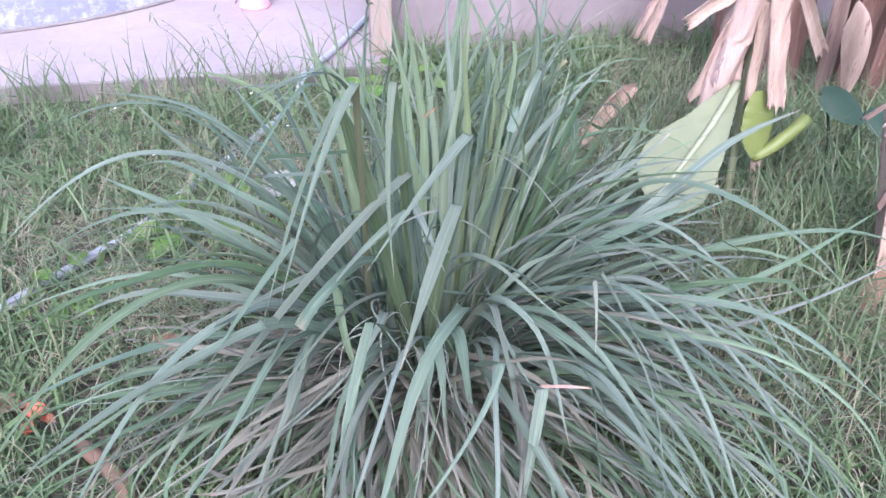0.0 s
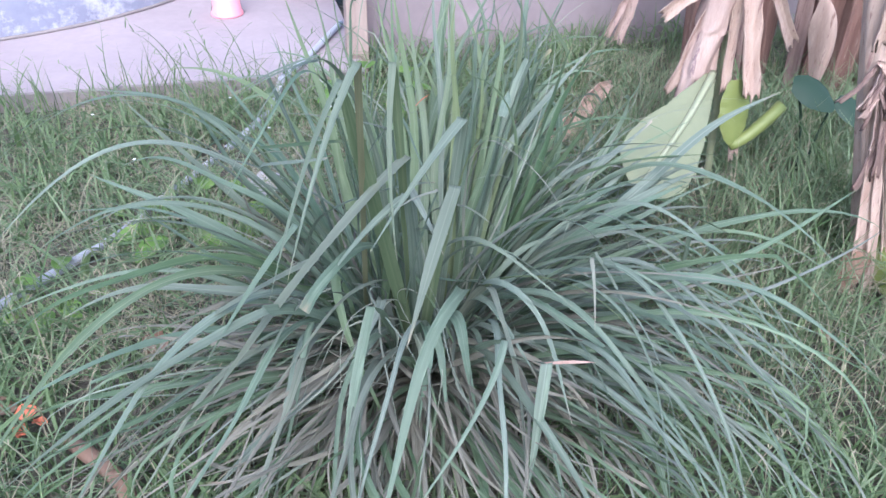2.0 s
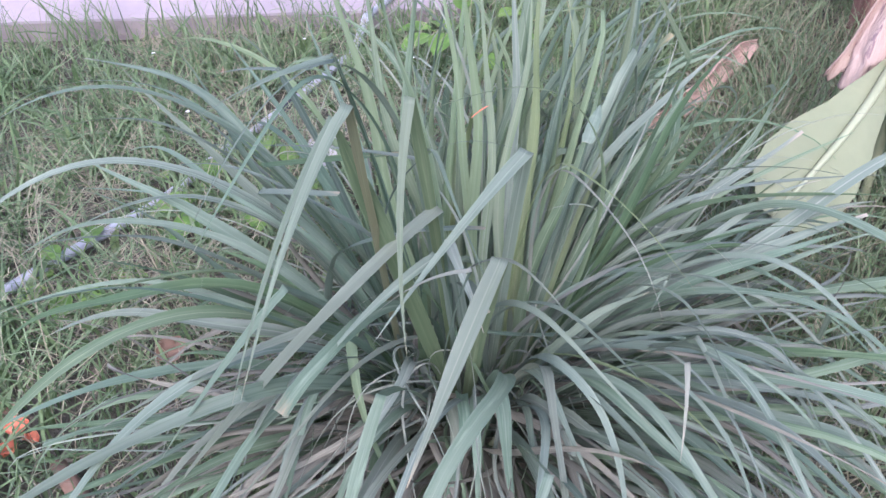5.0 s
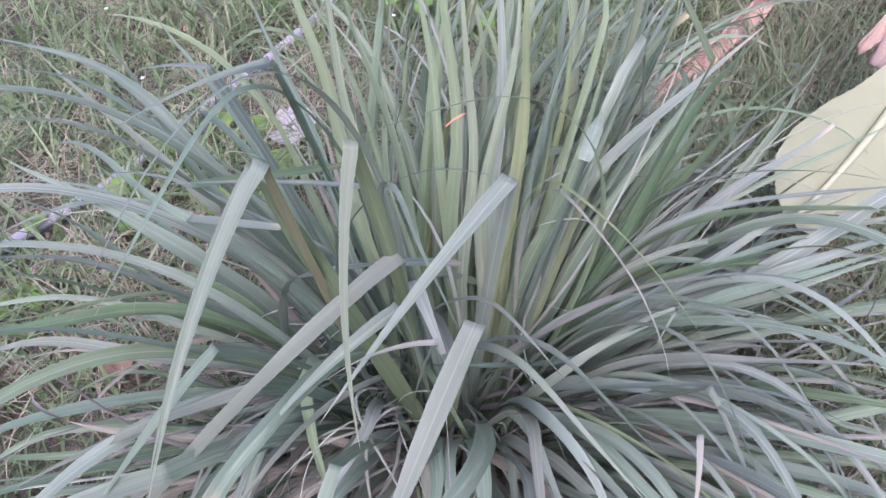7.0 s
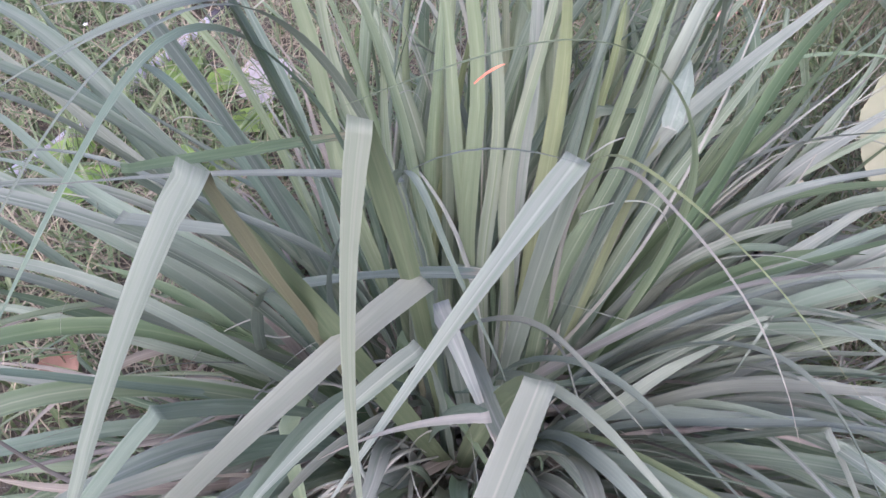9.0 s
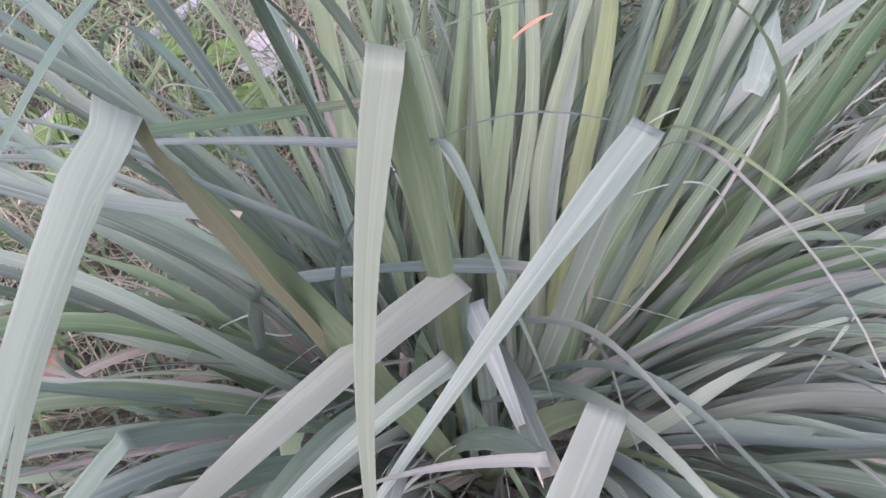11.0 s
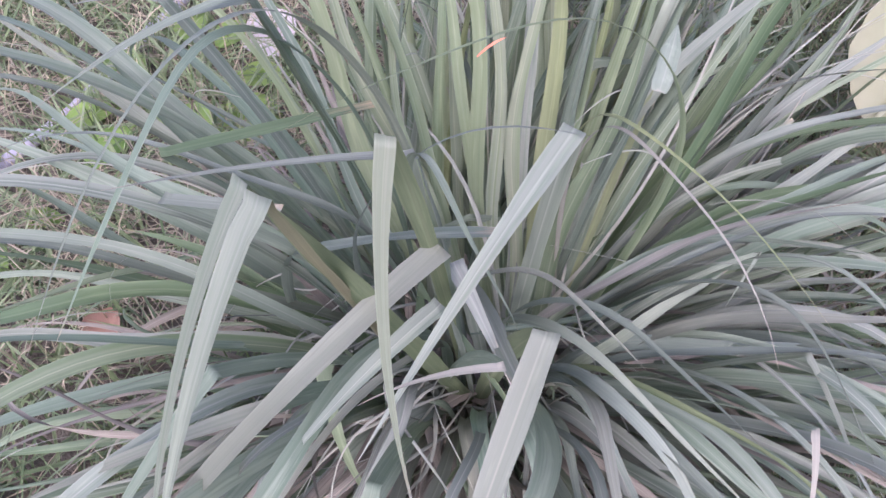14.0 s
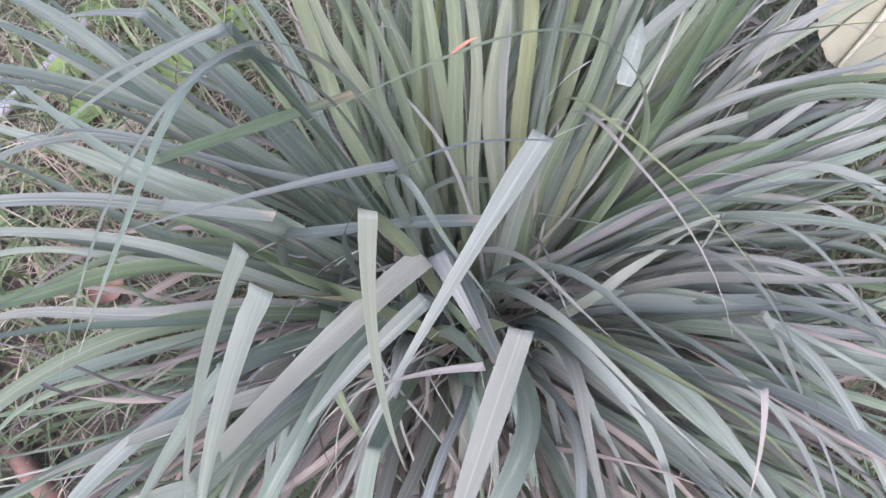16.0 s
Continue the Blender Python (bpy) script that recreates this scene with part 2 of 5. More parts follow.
M_sheath = plain_material("grey_brown_sheath", (0.19, 0.125, 0.11), (0.30, 0.215, 0.19), 5, 0.8, 0.8, 0.008, 0.2, stretch=(6, 6, 0.6), spots=(0.11, 0.07, 0.07), spot_at=0.56)
M_curl = plain_material("curled_dry_leaf", (0.27, 0.185, 0.15), (0.44, 0.335, 0.285), 6, 0.8, 0.6, 0.006, 0.2, stretch=(4, 4, 0.6), spots=(0.16, 0.10, 0.08), spot_at=0.56)
M_banana_leaf = plain_material("pale_green_banana_leaf", (0.200, 0.216, 0.128), (0.255, 0.268, 0.165), 3, 0.5, 0.2, 0.002, 0.35, stretch=(1, 1, 1))
M_banana_lime = plain_material("lime_banana_leaf", (0.150, 0.180, 0.048), (0.20, 0.225, 0.075), 5, 0.45, 0.15, 0.002, 0.35)
M_rib = plain_material("pale_midrib", (0.30, 0.32, 0.20), (0.36, 0.37, 0.25), 8, 0.45, 0.1, 0.001, 0.35)
M_bark = plain_material("reddish_dry_bark", (0.40, 0.25, 0.20), (0.58, 0.41, 0.34), 7, 0.85, 0.7, 0.006, 0.2, stretch=(4, 1, 4), spots=(0.15, 0.09, 0.07))
M_orange = plain_material("orange_dead_leaf", (0.72, 0.20, 0.12), (0.58, 0.22, 0.12), 20, 0.6, 0.3, 0.002)
M_litter = plain_material("brown_dead_leaf", (0.21, 0.125, 0.09), (0.31, 0.21, 0.155), 16, 0.8, 0.4, 0.002)
M_petal = plain_material("white_petal", (0.72, 0.72, 0.72), (0.8, 0.8, 0.8), 30, 0.6, 0.05, 0.0005)
M_white = plain_material("white_scrap", (0.36, 0.34, 0.335), (0.46, 0.44, 0.43), 20, 0.6, 0.2, 0.002)


# ---- shapes ----
def mesh_of(name, verts, faces, uvs=None, smooth=True):
    me = bpy.data.meshes.new(name)
    me.from_pydata([tuple(v) for v in verts], [], faces)
    if uvs is not None:
        layer = me.uv_layers.new(name="UVMap")
        flat = np.array([uvs[v] for f in faces for v in f], dtype=np.float32).ravel()
        layer.data.foreach_set("uv", flat)
    if smooth:
        me.polygons.foreach_set("use_smooth", [True] * len(me.polygons))
    return me


def part_mesh(name, me, material, parent=None, label=""):
    me.materials.append(material)
    ob = new(name, me)
    ob.parent = parent
    return tagged(ob, label)


def part(name, bm, material, parent=None, label="", smooth=False):
    me = bpy.data.meshes.new(name)
    bm.to_mesh(me)
    bm.free()
    if smooth:
        me.polygons.foreach_set("use_smooth", [True] * len(me.polygons))
    return part_mesh(name, me, material, parent, label)


def thing(name, place, label, category, group="", turn=0.0):
    ob = new(name)
    ob.empty_display_size = 0.05
    ob.matrix_world = pose(*place, 0, 0, turn)
    return tagged(ob, label, category, group)


def box(bm, lo, hi, bevel=0.0):
    made = bmesh.ops.create_cube(bm, size=1.0)["verts"]
    for v in made:
        v.co = Vector([l + (c + 0.5) * (h - l) for l, h, c in zip(lo, hi, v.co)])
    if bevel:
        edges = list({e for v in made for e in v.link_edges})
        bmesh.ops.bevel(bm, geom=edges, offset=bevel, segments=2, affect="EDGES", profile=0.6)


def ground_z(x, y):
    """The lie of the land, in centimetres of rise and fall."""
    return 0.018 * noise.noise(Vector((x * 1.3, y * 1.3, 0.4))) + 0.008 * noise.noise(Vector((x * 5.1, y * 5.1, 2.0)))


def unit(v):
    return v / max(np.linalg.norm(v), 1e-9)


def ribbon(path, width, side, taper=0.55, base_width=0.6, vee=0.16, twist=0.0, wave=0.0, seed=0.0, blunt=0.0, point=1.5, fold=None, spin=0.0, swell=0.0):
    """A strap leaf along a path: three points across, a shallow V, narrowing to its tip. Returns verts, faces and uvs."""
    path = np.asarray(path, float)
    n = len(path)
    s = np.r_[0, np.cumsum(np.linalg.norm(np.diff(path, axis=0), axis=1))]
    s /= s[-1]
    verts, uvs, faces = [], [], []
    for k in range(n):
        tangent = unit(path[min(k + 1, n - 1)] - path[max(k - 1, 0)])
        across = unit(side - tangent * (side @ tangent))
        normal = np.cross(across, tangent)
        a = twist * s[k]
        if fold is not None and k < fold:
            a += spin * (1 - s[k] / s[fold]) ** 0.3
        across, normal = across * math.cos(a) + normal * math.sin(a), normal * math.cos(a) - across * math.sin(a)
        w = width * (base_width + (1 - base_width) * min(1.0, s[k] / 0.35))
        if s[k] > taper:
            w *= max(blunt, 1 - ((s[k] - taper) / (1 - taper)) ** point * 0.97)
        if fold is not None and k < fold:
            w *= 1 + swell * min(1.0, (s[fold] - s[k]) / 0.08)
        w *= 1 + 0.05 * math.sin(s[k] * 23 + seed) + 0.03 * math.sin(s[k] * 57 + seed * 2)
        lift = vee * w * (1.5 - s[k])
        if fold is not None and abs(k - fold) < 3:
            lift *= 0.2
        ripple = wave * w * math.sin(s[k] * 31 + seed * 3)
        verts += [path[k] - across * w / 2 + normal * (lift + ripple), path[k], path[k] + across * w / 2 + normal * (lift - ripple)]
        uvs += [(0, s[k]), (0.5, s[k]), (1, s[k])]
        if k:
            o = 3 * k
            faces += [(o - 3, o - 2, o + 1, o), (o - 2, o - 1, o + 2, o + 1)]
    return verts, faces, uvs


def bezier(a, b, c, n):
    t = np.linspace(0, 1, n)[:, None]
    a, b, c = (np.asarray(p, float) for p in (a, b, c))
    return a * (1 - t) ** 2 + 2 * b * t * (1 - t) + c * t * t


def tube(path, radii, sides=8, flat=1.0, caps=True):
    """A round bar along a path. Returns verts and faces."""
    path = np.asarray(path, float)
    n = len(path)
    verts, faces = [], []
    ref = np.array((0.31, 0.17, 0.93))
    for k in range(n):
        t = unit(path[min(k + 1, n - 1)] - path[max(k - 1, 0)])
        a = unit(np.cross(t, ref))
        b = np.cross(t, a)
        r = radii[k] if hasattr(radii, "__len__") else radii
        for q in range(sides):
            g = math.tau * q / sides
            verts.append(path[k] + a * (r * math.cos(g)) + b * (r * flat * math.sin(g)))
        if k:
            o = k * sides
            for q in range(sides):
                faces.append((o - sides + q, o - sides + (q + 1) % sides, o + (q + 1) % sides, o + q))
    if caps:
        faces += [tuple(range(sides - 1, -1, -1)), tuple(range((n - 1) * sides, n * sides))]
    return verts, faces


class Heap:
    """Many small pieces gathered into one mesh."""

    def __init__(self):
        self.v, self.f, self.u = [], [], []

    def add(self, verts, faces, uvs):
        o = len(self.v)
        self.v += list(verts)
        self.u += list(uvs)
        self.f += [tuple(o + i for i in f) for f in faces]

    def mesh(self, name):
        return mesh_of(name, self.v, self.f, self.u)


# ---- the ground, slab, wall and what stands on them ----
SLAB_A, SLAB_U = np.array((-1.886, 1.425)), unit(np.array((1.07, 0.371)))
SLAB_N = np.array((-SLAB_U[1], SLAB_U[0]))
SLAB_END = 1.47
SLAB_TOP = 0.062


def slab_xy(along, back):
    return SLAB_A + SLAB_U * along + SLAB_N * back


def build_ground():
    verts, faces = [], []
    lines = np.r_[-80, -40, -20, -10, -6, np.arange(-4, 4.01, 0.08), 6, 10, 20, 40, 80]
    n = len(lines)
    for y in lines:
        for x in lines:
            near = max(0.0, 1 - max(abs(x), abs(y)) / 6)
            verts.append((x, y, ground_z(x, y) * (near > 0) - 0.004))
    for j in range(n - 1):
        for i in range(n - 1):
            faces.append((j * n + i, j * n + i + 1, (j + 1) * n + i + 1, (j + 1) * n + i))
    ob = part_mesh("ground", mesh_of("ground", verts, faces), M_soil)
    tagged(ob, "brown soil of an unmown garden lawn with dry litter", "ground", kind="structure")


def build_slab():
    bm = bmesh.new()
    box(bm, (0, 0, -0.25), (9.0, 9.0, SLAB_TOP), 0.002)
    for v in bm.verts:
        p = slab_xy(SLAB_END - v.co.x, v.co.y)
        v.co = (p[0], p[1], v.co.z)
    bmesh.ops.recalc_face_normals(bm, faces=bm.faces)
    ob = part("pavement", bm, M_slab)
    tagged(ob, "pale concrete yard slab with a low worn edge", "pavement", kind="structure")
    # the rough darker front of the slab
    bm = bmesh.new()
    for k in range(52):
        a0, a1 = SLAB_END - 0.1 * (k + 1), SLAB_END - 0.1 * k
        d0, d1 = (0.006 + 0.007 * noise.noise(Vector((a * 6, 0, 7))) for a in (a0, a1))
        top0, top1 = (SLAB_TOP - 0.004 + 0.003 * noise.noise(Vector((a * 9, 3, 7))) for a in (a0, a1))
        c = []
        for a, d, top in ((a0, d0, top0), (a1, d1, top1)):
            for back, z in ((-d - 0.006, -0.1), (-d - 0.004, top), (0.002, top + 0.004)):
                p = slab_xy(a, back)
                c.append(bm.verts.new((p[0], p[1], z)))
        bm.faces.new((c[0], c[3], c[4], c[1]))
        bm.faces.new((c[1], c[4], c[5], c[2]))
    bmesh.ops.remove_doubles(bm, verts=bm.verts, dist=0.0005)
    ob = part("trim", bm, M_slab_edge)
    tagged(ob, "rough grey concrete edge of the yard slab", "kerb", kind="structure")


WALL_A, WALL_U = np.array((-0.595, 2.12)), unit(np.array((1.0, 0.33)))


def build_wall():
    bm = bmesh.new()
    box(bm, (0.0, 0, -0.1), (5.5, 0.15, 2.6), 0.006)
    for v in bm.verts:
        p = WALL_A + WALL_U * v.co.x + np.array((-WALL_U[1], WALL_U[0])) * v.co.y
        v.co = (p[0], p[1], v.co.z)
    bmesh.ops.recalc_face_normals(bm, faces=bm.faces)
    ob = part("wall_back", bm, M_wall)
    tagged(ob, "pinkish grey plastered wall behind the garden bed", "wall", kind="structure")


def build_post():
    bm = bmesh.new()
    box(bm, (-0.045, -0.045, 0.0), (0.045, 0.045, 2.5), 0.006)
    for e in range(9):
        bmesh.ops.bisect_plane(bm, geom=bm.verts[:] + bm.edges[:] + bm.faces[:], plane_co=(0, 0, 0.25 * (e + 1)), plane_no=(0, 0, 1))
    for v in bm.verts:
        v.co.x += 0.006 * noise.noise(v.co * 4)
        v.co.y += 0.006 * noise.noise(v.co * 4 + Vector((5, 0, 0)))
    ob = part("post", bm, M_post)
    ob.matrix_world = pose(-0.560, 2.055, SLAB_TOP - 0.07, 0, 0, 18)
    tagged(ob, "weathered brown timber post at the wall's end", "post")


def build_tank():
    """A broad round tank of weathered concrete on the slab."""
    cx, cy, r = -3.05, 3.25, 1.56
    tank = thing("water_tank", (cx, cy, SLAB_TOP), "weathered blue-grey round concrete tank on the slab", "tank")
    n = 72
    verts, faces = [], []
    rings = ((r + 0.004, 0.0), (r, 0.02), (r, 0.95), (r - 0.02, 0.97), (r - 0.10, 0.97), (r - 0.11, 0.95), (r - 0.11, 0.15))
    for rr, z in rings:
        for k in range(n):
            g = math.tau * k / n
            verts.append((rr * math.cos(g), rr * math.sin(g), z))
    for j in range(len(rings) - 1):
        for k in range(n):
            faces.append((j * n + k, j * n + (k + 1) % n, (j + 1) * n + (k + 1) % n, (j + 1) * n + k))
    faces.append(tuple(range((len(rings) - 1) * n, len(rings) * n)))
    part_mesh("tank_wall", mesh_of("tank_wall", verts, faces), M_tank, tank)
    ring = [((r + 0.006) * math.cos(g), (r + 0.006) * math.sin(g), 0.006) for g in np.linspace(0, math.tau, 97)]
    part_mesh("base_joint", mesh_of("base_joint", *tube(ring, 0.008, 6, caps=False)), M_slab_edge, tank, "dark mossy joint round the tank's foot")


def build_bucket():
    bucket = thing("bucket", (-1.27, 2.50, SLAB_TOP), "small pink plastic bucket standing upside down on the slab", "bucket")
    n = 32
    verts, faces = [], []
    rings = ((0.074, 0.0), (0.076, 0.003), (0.076, 0.012), (0.070, 0.014), (0.054, 0.145), (0.051, 0.15), (0.046, 0.15), (0.044, 0.144))
    for rr, z in rings:
        for k in range(n):
            g = math.tau * k / n
            verts.append((rr * math.cos(g), rr * math.sin(g), z))
    for j in range(len(rings) - 1):
        for k in range(n):
            faces.append((j * n + k, j * n + (k + 1) % n, (j + 1) * n + (k + 1) % n, (j + 1) * n + k))
    faces += [tuple(range(n - 1, -1, -1)), tuple(range((len(rings) - 1) * n, len(rings) * n))]
    part_mesh("body", mesh_of("body", verts, faces), M_pink, bucket)
    arc = [(0.073 * math.cos(g), 0.03 + 0.06 * math.sin(g), 0.006) for g in np.linspace(0, math.pi, 15)]
    part_mesh("handle", mesh_of("handle", *tube(arc, 0.0025, 6)), M_white, bucket)


def build_pot():
    pot = thing("plant_pot", (-0.92, 2.93, SLAB_TOP), "squat brownish grey round pot standing on the slab", "pot")
    n = 32
    verts, faces = [], []
    rings = ((0.10, 0.0), (0.135, 0.02), (0.165, 0.09), (0.175, 0.16), (0.165, 0.20), (0.178, 0.215), (0.175, 0.23), (0.15, 0.22), (0.14, 0.1))
    for rr, z in rings:
        for k in range(n):
            g = math.tau * k / n
            verts.append((rr * math.cos(g), rr * math.sin(g), z))
    for j in range(len(rings) - 1):
        for k in range(n):
            faces.append((j * n + k, j * n + (k + 1) % n, (j + 1) * n + (k + 1) % n, (j + 1) * n + k))
    faces += [tuple(range(n - 1, -1, -1)), tuple(range((len(rings) - 1) * n, len(rings) * n))]
    part_mesh("body", mesh_of("body", verts, faces), M_wall, pot)


PIPE_LINE = ((-1.20, 0.10), (-1.11, 0.355), (-0.995, 0.66), (-0.86, 1.235), (-0.797, 1.56))


def build_pipe():
    pipe = thing("water_pipe", (-0.95, 0.95, 0.0), "grey plastic water pipe lying across the grass onto the slab", "pipe")
    path = [(x + 0.95, y - 0.95, ground_z(x, y) + (0.034 if y < 0.5 else 0.020)) for x, y in PIPE_LINE]
    path += [(0.162, 0.74, 0.085), (0.205, 1.02, 0.082), (0.25, 1.45, 0.082)]
    t = np.linspace(0, len(path) - 1, 60)
    p = np.array([[np.interp(a, range(len(path)), [q[c] for q in path]) for c in range(3)] for a in t])
    part_mesh("tube", mesh_of("tube", *tube(p, 0.0125, 12)), M_pipe, pipe)
    for at in (0.33, 0.70):
        k = int(at * 59)
        part_mesh("coupling", mesh_of("coupling", *tube(p[k:k + 3], 0.0158, 12)), M_pipe, pipe, "grey pipe coupling")
    part_mesh("tape", mesh_of("tape", *tube(p[24:26], 0.0138, 12)), M_pipe_dark, pipe, "dark tape wound round the pipe")


build_ground()
build_slab()
build_wall()
build_post()
build_tank()
build_bucket()
build_pot()
build_pipe()


# ---- the lemongrass clump ----
CLUMP = np.array((-0.10, 0.235, 0.0))
rng = np.random.default_rng(7)


def ceiling_of_clump(x, y):
    """How high the loose leaves stand, by place."""
    top = 1.0
    if y < 0.18:
        top = min(top, 0.62 + 0.58 * (y - 0.18))
    if x > 0.12:
        top = min(top, 0.70 - 0.42 * (x - 0.12) + 0.35 * max(0.0, y - 0.3))
    if x < -0.25:
        top = min(top, 0.86 + 0.25 * (x + 0.25))
    return max(top, 0.16)


def grow(azimuth, rise, length, droop, power, start, swing, kink=None, n=22, sway=(0, 0, 0, 0)):
    """The path of one leaf: it rises from its foot and bends over by its weight; a kinked leaf hangs past its fold."""
    p = np.array((start[0], start[1], 0.05))
    out = [p.copy()]
    ds = length / (n - 1)
    for k in range(1, n):
        s = k / (n - 1)
        e = max(rise - droop * s ** power, radians(-86))
        a = azimuth + swing * s * s + sway[0] * s * math.sin(sway[1] * s + sway[2])
        e += sway[3] * s * math.sin(sway[1] * 1.3 * s + sway[2] * 2)
        if kink and s > kink[0]:
            f = min(1.0, (s - kink[0]) / kink[3])
            e = e * (1 - f) + (kink[1] - 0.9 * (s - kink[0])) * f
            a += kink[2] * f
        d = np.array((math.cos(e) * math.cos(a), math.cos(e) * math.sin(a), math.sin(e)))
        p = p + d * ds
        floor = 0.03 + 0.05 * (1 - s)
        if p[2] < floor:
            p[2] = floor
        out.append(p.copy())
    return np.array(out)


def tiller_of(layer):
    """One shoot of the clump: the way it leans, and its foot."""
    azimuth = rng.uniform(-math.pi, math.pi)
    while layer in ("mid", "low") and (azimuth > 1.65 or azimuth < -2.75) and rng.uniform() < 0.92:
        azimuth = rng.uniform(-math.pi, math.pi)
    if layer == "low" and rng.uniform() < 0.4:
        azimuth = rng.choice((-0.6, -2.5, -0.2)) + rng.normal(0, 0.4)
    while layer == "core" and (azimuth > 1.7 or azimuth < -2.6) and rng.uniform() < 0.92:
        azimuth = rng.uniform(-math.pi, math.pi)
    while layer == "low" and abs(azimuth) > 2.65 and rng.uniform() < 0.6:
        azimuth = rng.uniform(-math.pi, math.pi)
    while layer == "low" and abs(azimuth + 1.6) < 0.55 and rng.uniform() < 0.7:
        azimuth = rng.uniform(-math.pi, math.pi)
    if layer == "dead" and rng.uniform() < 0.6:
        azimuth = rng.normal(-math.pi / 2, 0.8)
    turn, radius = azimuth + rng.normal(0, 0.9), 0.13 * math.sqrt(rng.uniform(0, 1))
    return azimuth, CLUMP[:2] + radius * np.array((math.cos(turn), math.sin(turn)))


TILLERS = {layer: [tiller_of(layer) for k in range(count)] for layer, count in (("core", 22), ("mid", 40), ("low", 58), ("dead", 40))}


SEEN_POINTS = []          # points along placed leaves that stay open to the camera's view
# directions from the clump towards the camera, at its far and near stands
VIEW_WAYS = [np.array(d) / np.linalg.norm(d) for d in ((0.05, -0.95, 0.62), (0.0, -0.55, 0.83))]


def blocks_view(path):
    """True where a loose leaf would hide a placed leaf from the camera."""
    if not SEEN_POINTS:
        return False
    if isinstance(SEEN_POINTS[0], tuple):
        SEEN_POINTS[:] = [np.array([p for p, r in SEEN_POINTS]), np.array([r for p, r in SEEN_POINTS])]
    spots, room = SEEN_POINTS
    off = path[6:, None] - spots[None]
    for way in VIEW_WAYS:
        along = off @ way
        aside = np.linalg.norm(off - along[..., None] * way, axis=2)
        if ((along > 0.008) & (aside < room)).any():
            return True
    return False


def loose_leaf(layer, narrow=None):
    """One leaf of a layer, tried until it keeps within the clump's outline and out of the camera's view of placed
    leaves.
    """
    for attempt in range(60):
        azimuth, foot = TILLERS[layer][rng.integers(len(TILLERS[layer]))]
        azimuth += rng.normal(0, 0.5)
        if layer == "core":
            rise, length, droop, power = rng.uniform(58, 88), rng.uniform(0.65, 1.06), rng.choice((rng.uniform(0, 30), rng.uniform(30, 110))), rng.uniform(2.5, 4.5)
        elif layer == "mid":
            rise, length, droop, power = rng.uniform(38, 76), rng.uniform(0.6, 1.08), rng.uniform(25, 150), rng.uniform(1.8, 4.0)
        elif layer == "low":
            rise, length, droop, power = rng.uniform(18, 60), rng.uniform(0.55, 1.12), rng.uniform(45, 130), rng.uniform(1.5, 3.2)
        else:
            rise, length, droop, power = rng.uniform(2, 58), rng.uniform(0.4, 0.9), rng.uniform(30, 120), rng.uniform(1.0, 1.8)
        if layer == "low" and math.cos(azimuth - 1.7) < 0.3:
            length = rng.uniform(0.65, 1.18)
        kink = None
        if layer != "dead" and rng.uniform() < (0.12 if layer == "core" else 0.3):
            kink = (rng.uniform(0.45, 0.85), radians(rng.uniform(-85, -5)), rng.normal(0, 1.0), rng.choice((0.04, 0.10, 0.24)))
        start = foot + rng.normal(0, 0.016, 2)
        path = grow(azimuth, radians(rise), length, radians(droop), power, start, rng.normal(0, 0.9), kink, sway=(rng.uniform(0, 0.65), rng.uniform(3, 8), rng.uniform(0, 6.3), rng.uniform(0, 0.22)))
        stray = rng.uniform() < 0.15
        if all(q[2] < ceiling_of_clump(q[0], q[1]) and (stray or layer == "mid" or q[0] > -0.72 or q[1] < -0.08) for q in path[6:]) and (layer == "dead" or not blocks_view(path)):
            break
    else:
        return None
    side = np.array((-math.sin(azimuth), math.cos(azimuth), 0.0))
    wide = rng.uniform()
    if layer == "core":
        width = rng.uniform(0.015, 0.025)
    elif layer == "mid":
        width = rng.uniform(0.015, 0.025) if wide < 0.6 else rng.uniform(0.006, 0.014)
    elif layer == "low":
        width = rng.uniform(0.011, 0.019) if wide < 0.45 else rng.uniform(0.006, 0.012) if wide < 0.75 else rng.uniform(0.003, 0.007)
    else:
        width = rng.uniform(0.007, 0.017)
    if narrow:
        width = narrow
    return ribbon(path, width, side, taper=rng.uniform(0.2, 0.6), point=rng.uniform(0.8, 1.5), twist=rng.normal(0, 1.5), wave=0.06, seed=rng.uniform(0, 9), vee=rng.uniform(0.10, 0.34))


clump = thing("lemongrass_clump", (0, 0, 0), "large grey-green lemongrass clump with folded arching strap leaves", "plant")


